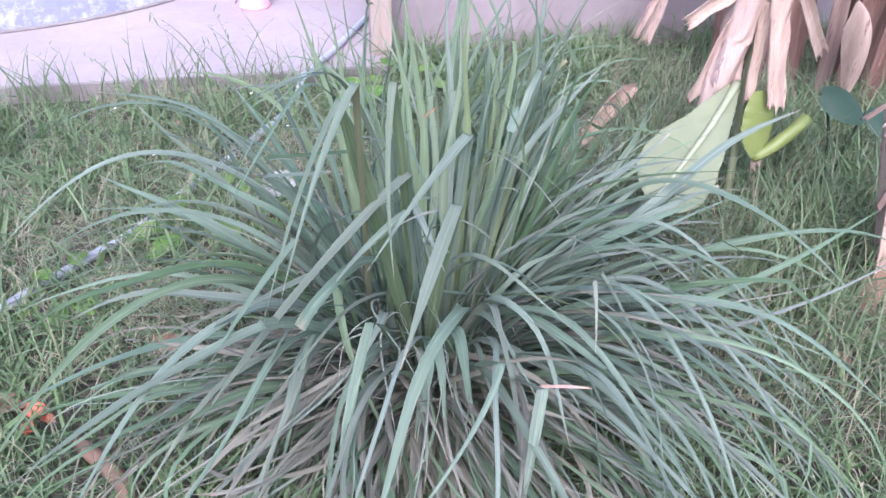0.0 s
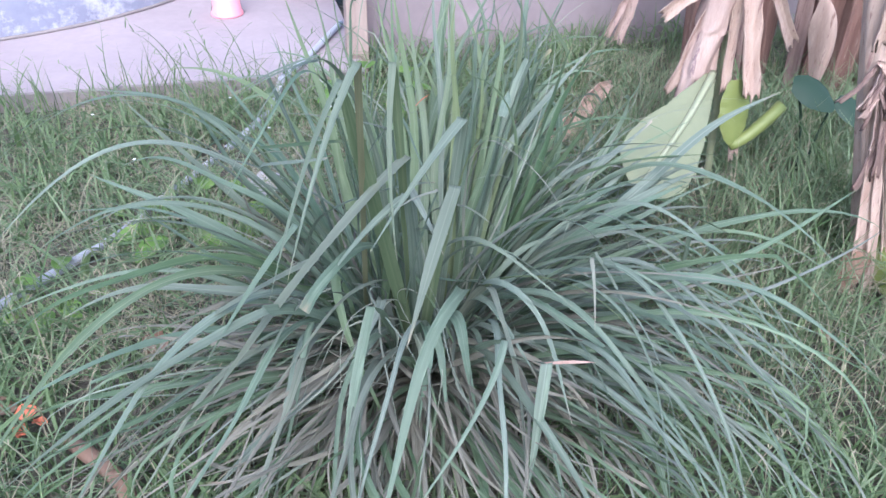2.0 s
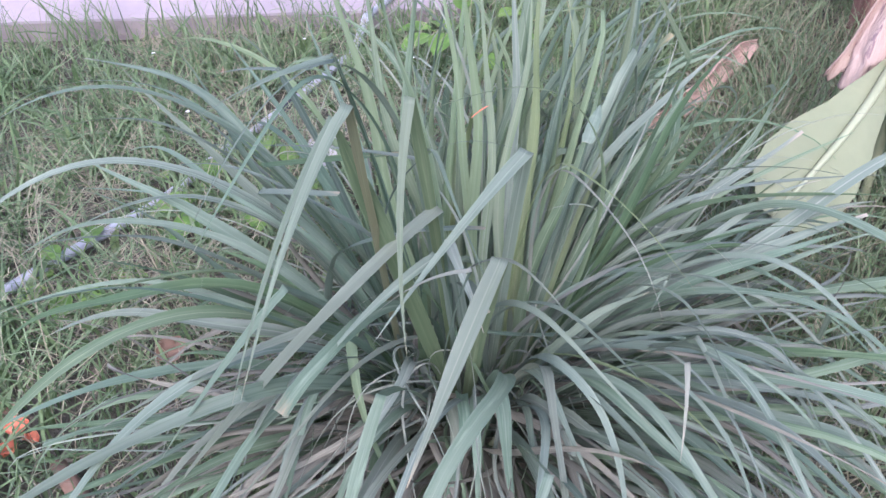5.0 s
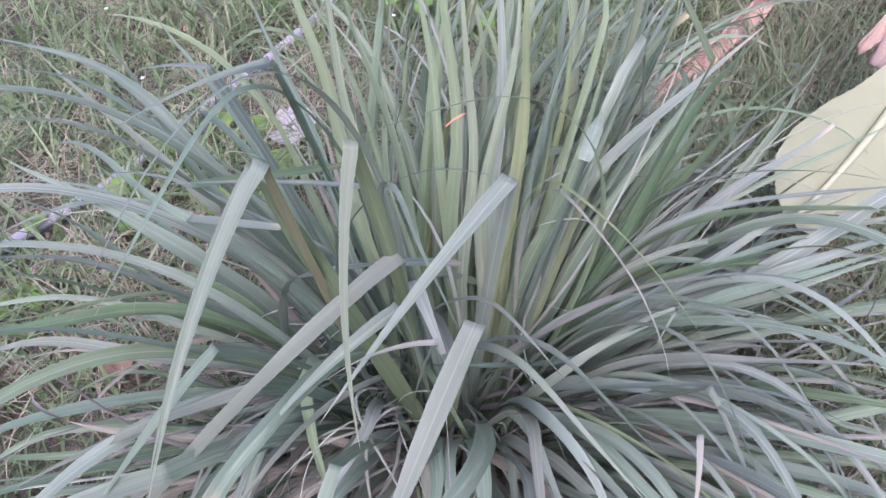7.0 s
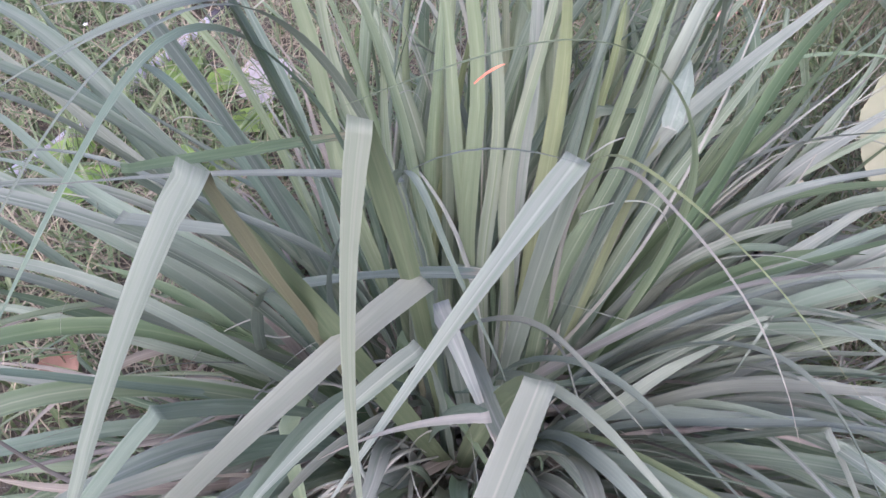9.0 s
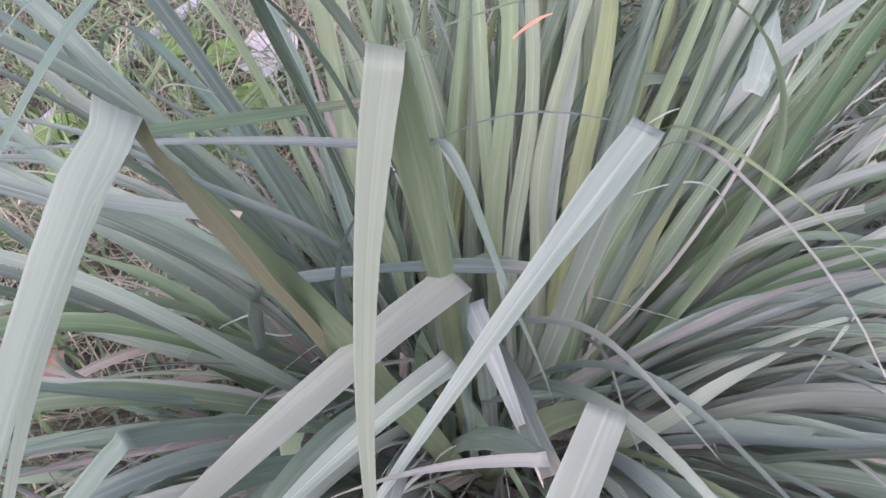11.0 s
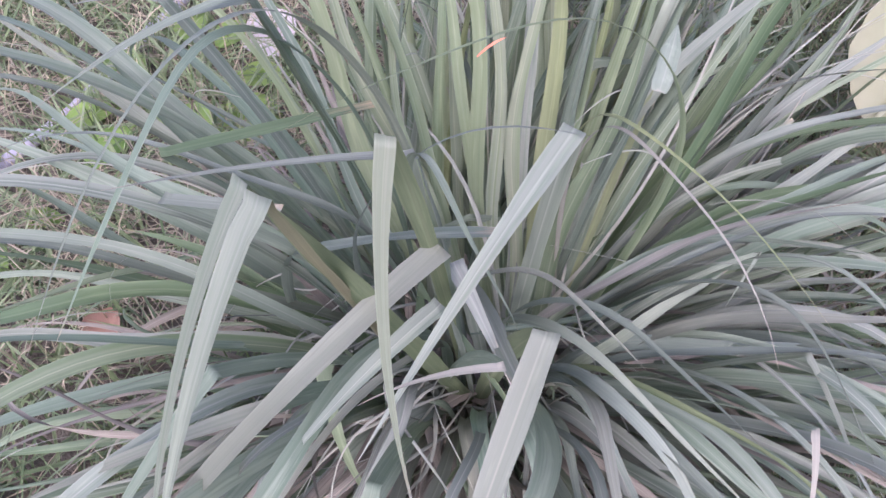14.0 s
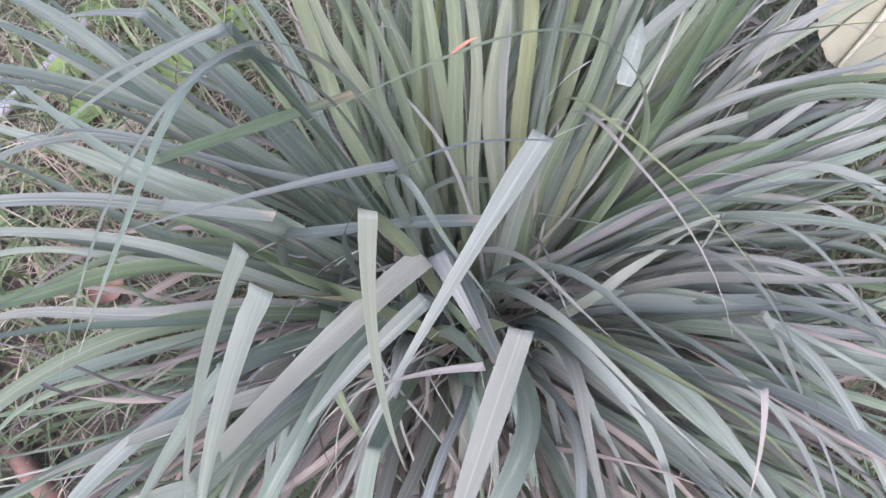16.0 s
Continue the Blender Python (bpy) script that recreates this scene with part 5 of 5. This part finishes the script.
def build_banana_at_side():
    plant = thing("banana_plant", (0, 0, 0), "dead leaning banana stem wrapped in peeling pinkish dry sheaths", "banana plant")
    sheath_trunk(plant, [(1.12, 0.74, -0.02), (1.045, 0.74, 0.22), (0.975, 0.74, 0.44), (0.915, 0.74, 0.64), (0.90, 0.745, 0.75), (0.865, 0.75, 1.1), (0.82, 0.76, 1.6)], [0.045, 0.040, 0.036, 0.028, 0.040, 0.04, 0.036], M_dry_pale, 2.2)
    for a, b, w, m in (((0.965, 0.70, 0.42), (1.025, 0.655, 0.0), 0.026, M_dry_pale), ((0.985, 0.69, 0.40), (1.065, 0.65, 0.0), 0.024, M_dry_pale), ((0.995, 0.69, 0.46), (1.13, 0.67, 0.0), 0.034, M_dry_banana), ((1.0, 0.70, 0.42), (1.10, 0.66, 0.04), 0.020, M_dry_pale), ((0.925, 0.70, 0.62), (0.97, 0.685, 0.40), 0.030, M_dry_banana), ((0.915, 0.70, 0.63), (0.852, 0.69, 0.53), 0.011, M_sheath), ((0.865, 0.70, 1.0), (0.905, 0.70, 0.66), 0.034, M_dry_pale), ((0.935, 0.69, 0.60), (0.99, 0.68, 0.34), 0.020, M_sheath), ((0.93, 0.69, 0.62), (0.902, 0.685, 0.51), 0.024, M_dry_banana), ((0.965, 0.695, 0.44), (0.955, 0.69, 0.30), 0.018, M_sheath), ((0.955, 0.72, 0.60), (1.07, 0.71, 0.40), 0.022, M_sheath), ((0.98, 0.73, 0.52), (1.12, 0.72, 0.24), 0.018, M_sheath)):
        dry_strip(plant, line(a, b, 14, (0.008, -0.015, 0)), w, m, "dry_sheath", 0.4)
    for k in range(7):
        a = np.array((0.915 + 0.01 * (k % 3), 0.685, 0.62 - 0.012 * k))
        dry_strip(plant, line(a, a + (0.035 * math.sin(k * 2.1), -0.01, -0.05 - 0.012 * (k % 4)), 6, (0.01 * math.cos(k), -0.01, 0.005)), 0.006 + 0.002 * (k % 3), (M_sheath, M_dry_banana)[k % 2], "frayed_strip", 0.5)
    # the sheath that has peeled away and folded over
    dry_strip(plant, np.vstack((line((0.905, 0.69, 0.63), (0.945, 0.675, 0.60), 5, (0, 0, 0.012)), line((0.945, 0.675, 0.60), (0.968, 0.67, 0.50), 8, (0.012, 0, 0.0))[1:])), 0.024, M_dry_pale, "dry_sheath", 0.5)
    spine = bezier((1.11, 0.68, 0.22), (1.10, 0.65, 0.12), (1.12, 0.63, 0.02), 10)
    broad_leaf(plant, "dry_leaf", spine, 0.09, M_banana_lime, 0.4, None, label="yellowing sheath at the foot")
    spine = bezier((1.04, 0.66, 0.14), (1.02, 0.63, 0.10), (0.99, 0.62, 0.03), 10)
    broad_leaf(plant, "dry_leaf", spine, 0.08, M_litter, 0.4, None, label="brown dry leaf at the foot")


build_banana_by_clump()
build_banana_at_side()


# ---- bits that lie in the grass ----
def leaf_piece(name, place, size, turn, material, label, category="dead leaf", curl=0.3, tilt=0):
    """A single fallen leaf, curled along its midrib."""
    verts, faces = [], []
    n, m = 9, 7
    for k in range(n):
        s = k / (n - 1)
        w = size * 0.42 * math.sin(math.pi * (0.04 + 0.92 * s)) ** 0.8
        for q in range(m):
            u = q / (m - 1) * 2 - 1
            verts.append(((s - 0.5) * size, u * w, curl * size * (u * u * 0.5 + 0.6 * (s - 0.5) ** 2) + 0.004 * math.sin(9 * s + 4 * u)))
        if k:
            for q in range(m - 1):
                faces.append(((k - 1) * m + q, (k - 1) * m + q + 1, k * m + q + 1, k * m + q))
    ob = part_mesh(name, mesh_of(name, verts, faces), material)
    ob.matrix_world = pose(*place, tilt, 0, turn)
    return tagged(ob, label, category)


def build_bark():
    bark = thing("dry_bark", (0.35, 1.56, ground_z(0.35, 1.56)), "split piece of reddish dry banana bark lying in grass", "bark")
    dry_strip(bark, line((0.125, 0.17, 0.13), (-0.08, -0.16, 0.06), 14, (0, 0, 0.02)), 0.065, M_bark, "slab_of_bark", 0.3)
    dry_strip(bark, line((-0.02, 0.0, 0.07), (-0.17, -0.26, 0.03), 12, (0.02, 0, 0.02)), 0.035, M_bark, "splinter", 0.3)
    dry_strip(bark, line((0.06, 0.10, 0.05), (-0.02, -0.05, 0.0), 8), 0.05, M_bark, "slab_of_bark", 0.3)


def build_stick():
    path = [(-0.76, -0.075, 0.03), (-0.70, -0.112, 0.04), (-0.645, -0.145, 0.045), (-0.60, -0.175, 0.042), (-0.56, -0.225, 0.03)]
    ob = part_mesh("stick", mesh_of("stick", *tube(path, [0.014, 0.017, 0.016, 0.018, 0.015], 10)), M_litter)
    tagged(ob, "short brown stick lying in the grass", "stick")


def weed(place, leaves, size, material, label, upright=0.5):
    """A small broad-leaved weed: thin stems and oval leaves."""
    plant = thing("weed", place, label, "plant")
    for k in range(leaves):
        g = k * 2.4 + place[0] * 9
        reach = size * (0.5 + 0.5 * ((k * 7) % 5) / 4)
        root, tip = np.zeros(3), np.array((math.cos(g) * reach, math.sin(g) * reach, size * upright * (0.6 + 0.5 * ((k * 3) % 4) / 3)))
        stem = bezier(root, tip * (0.4, 0.4, 0.9), tip, 6)
        part_mesh("stem", mesh_of("stem", *tube(stem, 0.0016, 5)), material, plant)
        out = np.array((math.cos(g), math.sin(g), -0.15))
        p = bezier(tip, tip + out * size * 0.35 + (0, 0, 0.01), tip + out * size * 0.75, 9)
        verts, faces, uvs = [], [], []
        for i, c in enumerate(p):
            s = i / 8
            w = size * 0.50 * math.sin(math.pi * (0.06 + 0.92 * s)) ** 0.75
            a = np.array((-math.sin(g), math.cos(g), 0))
            for q in range(5):
                u = q / 4 * 2 - 1
                verts.append(c + a * w * u * 0.5 + np.array((0, 0, 0.12 * w * abs(u))))
                uvs.append((q / 4, s * 0.6))
            if i:
                faces += [((i - 1) * 5 + q, (i - 1) * 5 + q + 1, i * 5 + q + 1, i * 5 + q) for q in range(4)]
        part_mesh("leaf", mesh_of("leaf", verts, faces, uvs), material, plant)
    return plant


build_bark()
build_stick()
leaf_piece("dead_leaf", (-0.69, 0.20, 0.05), 0.07, 75, M_litter, "reddish brown fallen leaf in the grass", tilt=15)
leaf_piece("dead_leaf", (-1.137, 1.31, 0.03), 0.04, 20, M_bark, "pinkish dry fallen leaf in the grass", tilt=10)
leaf_piece("dead_leaf", (0.97, 1.30, 0.03), 0.16, 30, M_litter, "large brown dead leaf under the grass")
leaf_piece("dead_leaf", (0.88, 0.42, 0.04), 0.05, 130, M_litter, "small brown fallen leaf in the grass", tilt=10)
leaf_piece("dead_leaf", (-0.64, 0.91, 0.065), 0.15, 300, M_white, "pale bleached dead leaf in the grass", curl=0.15, tilt=12)
leaf_piece("dead_leaf", (-0.866, -0.035, 0.055), 0.042, 40, M_orange, "bright orange fallen leaf in the grass", tilt=25)
leaf_piece("dead_leaf", (-0.858, -0.075, 0.045), 0.036, 100, M_orange, "bright orange fallen leaf in the grass", tilt=15)
leaf_piece("dead_leaf", (-0.835, -0.045, 0.04), 0.034, 170, M_orange, "small orange fallen leaf in the grass", tilt=20)
leaf_piece("dead_leaf", (-0.935, -0.01, 0.03), 0.075, 10, M_litter, "brown curled fallen leaf in the grass")
weed((-0.755, 0.74, 0.0), 9, 0.15, M_weed, "small bright green broad-leaved weed in the grass")
weed((-1.03, 0.36, 0.0), 7, 0.10, M_weed, "small bright green broad-leaved weed in the grass")
weed((-0.96, 0.70, 0.0), 5, 0.07, M_weed, "small bright green broad-leaved weed in the grass")
weed((-0.45, 1.62, 0.0), 8, 0.15, M_weed, "light green broad-leaved weed behind the clump", 0.9)


def build_broad_plant():
    plant = thing("broad_leaved_plant", (0, 0, 0), "dark green broad-leaved plant beside the banana stem", "plant")
    for root, tip, end, width in (((1.02, 1.18, 0.0), (0.905, 1.13, 0.40), (1.03, 1.10, 0.335), 0.105), ((1.03, 1.19, 0.0), (1.06, 1.17, 0.34), (1.15, 1.12, 0.27), 0.09)):
        stem = bezier(root, (np.array(root) * 0.7 + np.array(tip) * 0.3) * (1, 1, 0) + (0, 0, tip[2] * 0.8), tip, 8)
        part_mesh("stem", mesh_of("stem", *tube(stem, 0.004, 6)), M_big_leaf, plant)
        mid = (np.array(tip) + np.array(end)) / 2 + (0, 0, 0.03)
        broad_leaf(plant, "leaf", bezier(tip, mid, end, 12), width, M_big_leaf, 0.1, None, 0.03)


build_broad_plant()


def flower(place):
    """A tiny white flower on a thin stem."""
    plant = thing("white_flower", (place[0], place[1], 0.0), "tiny white wild flower on a thin green stem", "flower", "small white flowers in the lawn")
    stem = bezier((0.01, 0.01, -0.02), (0, 0.01, place[2] * 0.6), (0, 0, place[2]), 6)
    part_mesh("stem", mesh_of("stem", *tube(stem, 0.0009, 5)), M_weed, plant)
    for k in range(5):
        g = k * math.tau / 5
        d, a = np.array((math.cos(g), math.sin(g), 0.25)), np.array((-math.sin(g), math.cos(g), 0))
        c = np.array((0, 0, place[2]))
        verts = [c, c + d * 0.003 + a * 0.0022, c + d * 0.0065, c + d * 0.003 - a * 0.0022]
        part_mesh("petal", mesh_of("petal", verts, [(0, 1, 2), (0, 2, 3)]), M_petal, plant)


for spot in ((-1.298, 1.199, 0.13), (-0.676, 1.14, 0.15), (-0.52, 1.35, 0.14), (-1.05, 0.95, 0.11), (-0.9, 1.42, 0.12)):
    flower(spot)


# ---- the lawn ----
def lawn(name, count, region, height, width, material, label, keep, bend=0.9, lift=0.0, seed=3, flat=False):
    """Grass blades as one mesh: each a bent strip of three spans, with its own lean."""
    r = np.random.default_rng(seed)
    x = r.uniform(region[0], region[1], count)
    y = r.uniform(region[2], region[3], count)
    ok = np.array([keep(a, b, r.uniform()) for a, b in zip(x, y)])
    x, y = x[ok], y[ok]
    n = len(x)
    z = np.array([ground_z(a, b) for a, b in zip(x, y)]) + lift
    tall = np.array([height(a, b) for a, b in zip(x, y)]) * r.uniform(0.45, 1.25, n)
    g = r.uniform(0, math.tau, n)
    lean = r.uniform(0.1, bend, n)
    w = width * r.uniform(0.6, 1.3, n)
    d = np.stack((np.cos(g), np.sin(g)), 1)
    side = np.stack((-np.sin(g), np.cos(g)), 1)
    turn = r.uniform(-1.2, 1.2, n)
    side = side * np.cos(turn)[:, None] + d * np.sin(turn)[:, None]
    rows = []
    for s, wide in ((0.0, 0.8), (0.4, 1.0), (0.75, 0.7), (1.0, 0.0)):
        out = lean * s ** 1.7 * tall
        up = (tall * s * (1 - 0.35 * lean * s)) if not flat else r.uniform(0.0, 0.02, n) + 0.01 * s
        c = np.stack((x + d[:, 0] * out, y + d[:, 1] * out, z + up), 1)
        if flat:
            c[:, :2] = np.stack((x, y), 1) + d * (tall * s)[:, None]
        if wide:
            for sign in (-0.5, 0.5):
                q = c.copy()
                q[:, :2] += side * (w * wide * sign)[:, None]
                rows.append((q, 0.5 + sign, s))
        else:
            rows.append((c, 0.5, s))
    verts = np.stack([q for q, u, s in rows], 1).reshape(-1, 3)
    uv = np.tile(np.array([(u, s) for q, u, s in rows], np.float32), (n, 1))
    base = np.arange(n) * 7
    quads = np.concatenate([np.stack((base + a, base + a + 1, base + a + 3, base + a + 2), 1) for a in (0, 2)], 1).reshape(-1, 4)
    tris = np.stack((base + 4, base + 5, base + 6), 1)
    me = bpy.data.meshes.new(name)
    me.from_pydata(verts, [], quads.tolist() + tris.tolist())
    layer = me.uv_layers.new(name="UVMap")
    index = np.concatenate((quads.ravel(), tris.ravel()))
    layer.data.foreach_set("uv", uv[index].ravel())
    me.polygons.foreach_set("use_smooth", [True] * len(me.polygons))
    return tagged(part_mesh(name, me, material), label, "grass", kind="stuff")


def off_slab(x, y, r):
    """True on open soil: not on the slab, behind the wall or in the clump's foot."""
    v = np.array((x, y)) - SLAB_A
    along, back = v @ SLAB_U, v @ SLAB_N
    if back > -0.055 and along < SLAB_END + 0.02:
        return False
    q = np.array((x, y)) - WALL_A
    if q @ np.array((-WALL_U[1], WALL_U[0])) > -0.02:
        return False
    return math.hypot(x - CLUMP[0], y - CLUMP[1]) > 0.2


def off_pipe(x, y, r):
    return off_slab(x, y, r) and abs(x - np.interp(y, [q[1] for q in PIPE_LINE], [q[0] for q in PIPE_LINE])) > 0.09


def patchy(x, y, r):
    if x > 0.5 and y > 0.1:
        r += 0.5
    if -1.2 < x < 0.0 and 0.35 < y < 1.25 or 0.0 <= x < 0.5 and 0.7 < y < 1.7:
        r += 0.42
    return off_slab(x, y, r) and r < 0.5 + 0.9 * (noise.noise(Vector((x * 2.2, y * 2.2, 5.0))) + 0.35)


def tufted(x, y, r):
    """Open soil where the grass stands in tufts, with hollows between them."""
    return off_slab(x, y, r) and r < 0.62 + 1.1 * noise.noise(Vector((x * 6.5, y * 6.5, 2.0)))


def grass_height(x, y):
    v = np.array((x, y)) - SLAB_A
    if v @ SLAB_U < SLAB_END and v @ SLAB_N > -0.24:
        return 0.03
    if abs((x - 0.33) * 0.85 - (y - 1.5) * 0.53) < 0.1 and 1.15 < y < 1.78:
        return 0.05
    if math.hypot(x - 1.05, y - 0.6) < 0.13 or (-0.78 < x < -0.55 and abs((x + 0.655) * 0.75 + (y + 0.15) * 0.66) < 0.045):
        return 0.05
    if 0.0 < y < 1.6 and abs(x - np.interp(y, [q[1] for q in PIPE_LINE], [q[0] for q in PIPE_LINE])) < 0.05:
        return 0.035 if y < 0.55 else 0.055
    h = (0.12 if x < -0.3 else 0.10) + 0.05 * noise.noise(Vector((x * 1.7, y * 1.7, 9.0)))
    h += 0.17 * max(0.0, min(1.0, (x - 0.2) / 0.5)) * max(0.0, min(1.0, (y - 0.2) / 0.6)) * max(0.0, min(1.0, (2.0 - y) / 0.6))
    h += 0.04 * max(0.0, min(1.0, (y - 1.3) / 0.6)) * (x > -0.65)
    return h


lawn("lawn_grass", 40000, (-3.2, 2.4, -0.9, 3.0), grass_height, 0.0062, M_grass, "green unmown lawn grass", patchy, bend=1.2, seed=3)
lawn("broad_grass", 13000, (-2.6, 2.0, -0.8, 2.6), lambda x, y: 1.5 * grass_height(x, y), 0.0075, M_grass, "broader bent grass blades in the lawn", patchy, bend=2.2, seed=11)
lawn("fine_grass", 24000, (-2.4, 2.0, -0.8, 2.9), lambda x, y: 1.4 * grass_height(x, y), 0.0046, M_grass_pale, "fine pale green grass stems in the lawn", tufted, bend=1.8, seed=4)
lawn("dry_straw", 3800, (-2.4, 2.0, -0.8, 2.9), lambda x, y: 0.13, 0.0030, M_straw, "dry straw lying in the lawn", off_slab, seed=5, flat=True, lift=0.02)
lawn("straw_patch", 6600, (-1.5, 0.6, 0.2, 1.7), lambda x, y: 0.13, 0.0032, M_straw, "dry straw and dead stems behind the clump", off_pipe, seed=25, flat=True, lift=0.025)
lawn("reed_grass", 5600, (0.45, 2.0, 0.1, 2.2), lambda x, y: 1.35 * grass_height(x, y), 0.0048, M_grass_pale, "thin tall grass beside the banana stems", tufted, bend=0.8, seed=31)
lawn("pale_stems", 2700, (0.3, 1.6, 0.1, 2.0), lambda x, y: 0.25, 0.0024, M_straw, "thin pale dry stems standing in tall grass", off_slab, bend=0.9, seed=33)
lawn("standing_straw", 3800, (-2.4, 2.0, -0.8, 2.9), lambda x, y: 1.4 * grass_height(x, y), 0.0024, M_straw, "dry bent grass stems", off_slab, bend=1.6, seed=6)


def outlying(x, y, r):
    """The lawn's outer reaches, thinning with distance from the clump."""
    inner = -2.9 < x < 2.1 and -0.75 < y < 2.7
    return off_slab(x, y, r) and (not inner or r < 0.06) and r < 1.5 - 0.17 * math.hypot(x, y)


lawn("outer_grass", 190000, (-6.0, 6.0, -5.5, 4.5), lambda x, y: 0.13 + 0.05 * noise.noise(Vector((x * 1.3, y * 1.3, 4.0))), 0.017, M_grass, "unmown grass in the outer lawn", outlying, bend=1.6, seed=51)


def seed_stalks():
    """Thin yellow grass stalks that end in loose zigzag seed heads."""
    r, heap = np.random.default_rng(44), Heap()
    for k in range(420):
        x, y = (r.uniform(-1.3, -0.35), r.uniform(-0.45, 1.5)) if k % 3 else (r.uniform(0.5, 1.4), r.uniform(-0.2, 1.4))
        if not off_slab(x, y, 0):
            continue
        tall, g, lean = r.uniform(0.12, 0.26), r.uniform(0, math.tau), r.uniform(0.2, 1.1)
        d = np.array((math.cos(g), math.sin(g), 0))
        root = np.array((x, y, ground_z(x, y)))
        top = root + d * tall * lean + (0, 0, tall * (1.1 - 0.5 * lean))
        stem = bezier(root, root + (0, 0, tall * 0.7), top, 10)
        heap.add(*ribbon(stem, 0.0022, np.array((-d[1], d[0], 0.1)), taper=0.6, base_width=1.0))
        for q in range(6, 10):
            side = np.array((-d[1], d[0], 0)) * (1 if q % 2 else -1) + d * 0.7 + (0, 0, 0.5)
            tip = stem[q] + unit(side) * r.uniform(0.010, 0.022)
            heap.add(*ribbon(bezier(stem[q], (stem[q] + tip) / 2 + (0, 0, 0.003), tip, 4), 0.0024, np.array((d[0], d[1], 0.3)), taper=0.5, base_width=0.6))
    tagged(part_mesh("seed_stalks", heap.mesh("seed_stalks"), M_straw), "thin yellow grass stalks with zigzag seed heads", "grass", kind="stuff")


seed_stalks()


def along_slab(x, y, r):
    v = np.array((x, y)) - SLAB_A
    return off_slab(x, y, r) and -0.16 < v @ SLAB_N < -0.02


lawn("tall_grass", 3800, (-3.2, -0.4, 0.9, 2.1), lambda x, y: 0.22 + 0.16 * noise.noise(Vector((x * 5, y * 5, 3.0))), 0.0048, M_grass, "tall grass along the slab's edge", along_slab, bend=0.8, seed=8)
lawn("edge_straw", 1500, (-3.2, -0.4, 0.9, 2.1), lambda x, y: 0.20, 0.0028, M_straw, "thin dry stems along the slab's edge", along_slab, bend=1.3, seed=18)


def edge_weeds():
    """Wiry weeds whose thin stems carry narrow leaves out over the slab."""
    r, heap = np.random.default_rng(21), Heap()
    for k in range(46):
        at = SLAB_A + SLAB_U * r.uniform(-1.0, SLAB_END - 0.05) + SLAB_N * r.uniform(-0.14, -0.05)
        tall, g = r.uniform(0.14, 0.36), r.uniform(0, math.tau)
        root = np.array((at[0], at[1], -0.01))
        top = root + np.array((math.cos(g) * tall * 0.45, math.sin(g) * tall * 0.45, tall))
        stem = bezier(root, root + (0, 0, tall * 0.7), top, 12)
        heap.add(*ribbon(stem, 0.0032, np.array((math.cos(g), math.sin(g), 0.1)), taper=0.5, base_width=1.0))
        heap.add(*ribbon(stem, 0.0032, np.array((-math.sin(g), math.cos(g), 0.1)), taper=0.5, base_width=1.0))
        for q in range(3, 12, 2 if k % 3 else 1):
            h = r.uniform(0, math.tau)
            d = np.array((math.cos(h), math.sin(h), r.uniform(0.1, 1.0)))
            size = r.uniform(0.03, 0.06)
            leaf = bezier(stem[q], stem[q] + unit(d) * size * 0.6, stem[q] + unit(d) * size + (0, 0, -0.25 * size), 7)
            heap.add(*ribbon(leaf, r.uniform(0.003, 0.006), np.array((-math.sin(h), math.cos(h), 0.0)), taper=0.3, base_width=0.5))
    tagged(part_mesh("edge_weeds", heap.mesh("edge_weeds"), M_grass), "wiry green weeds leaning over the slab's edge", "weeds", kind="stuff")


edge_weeds()
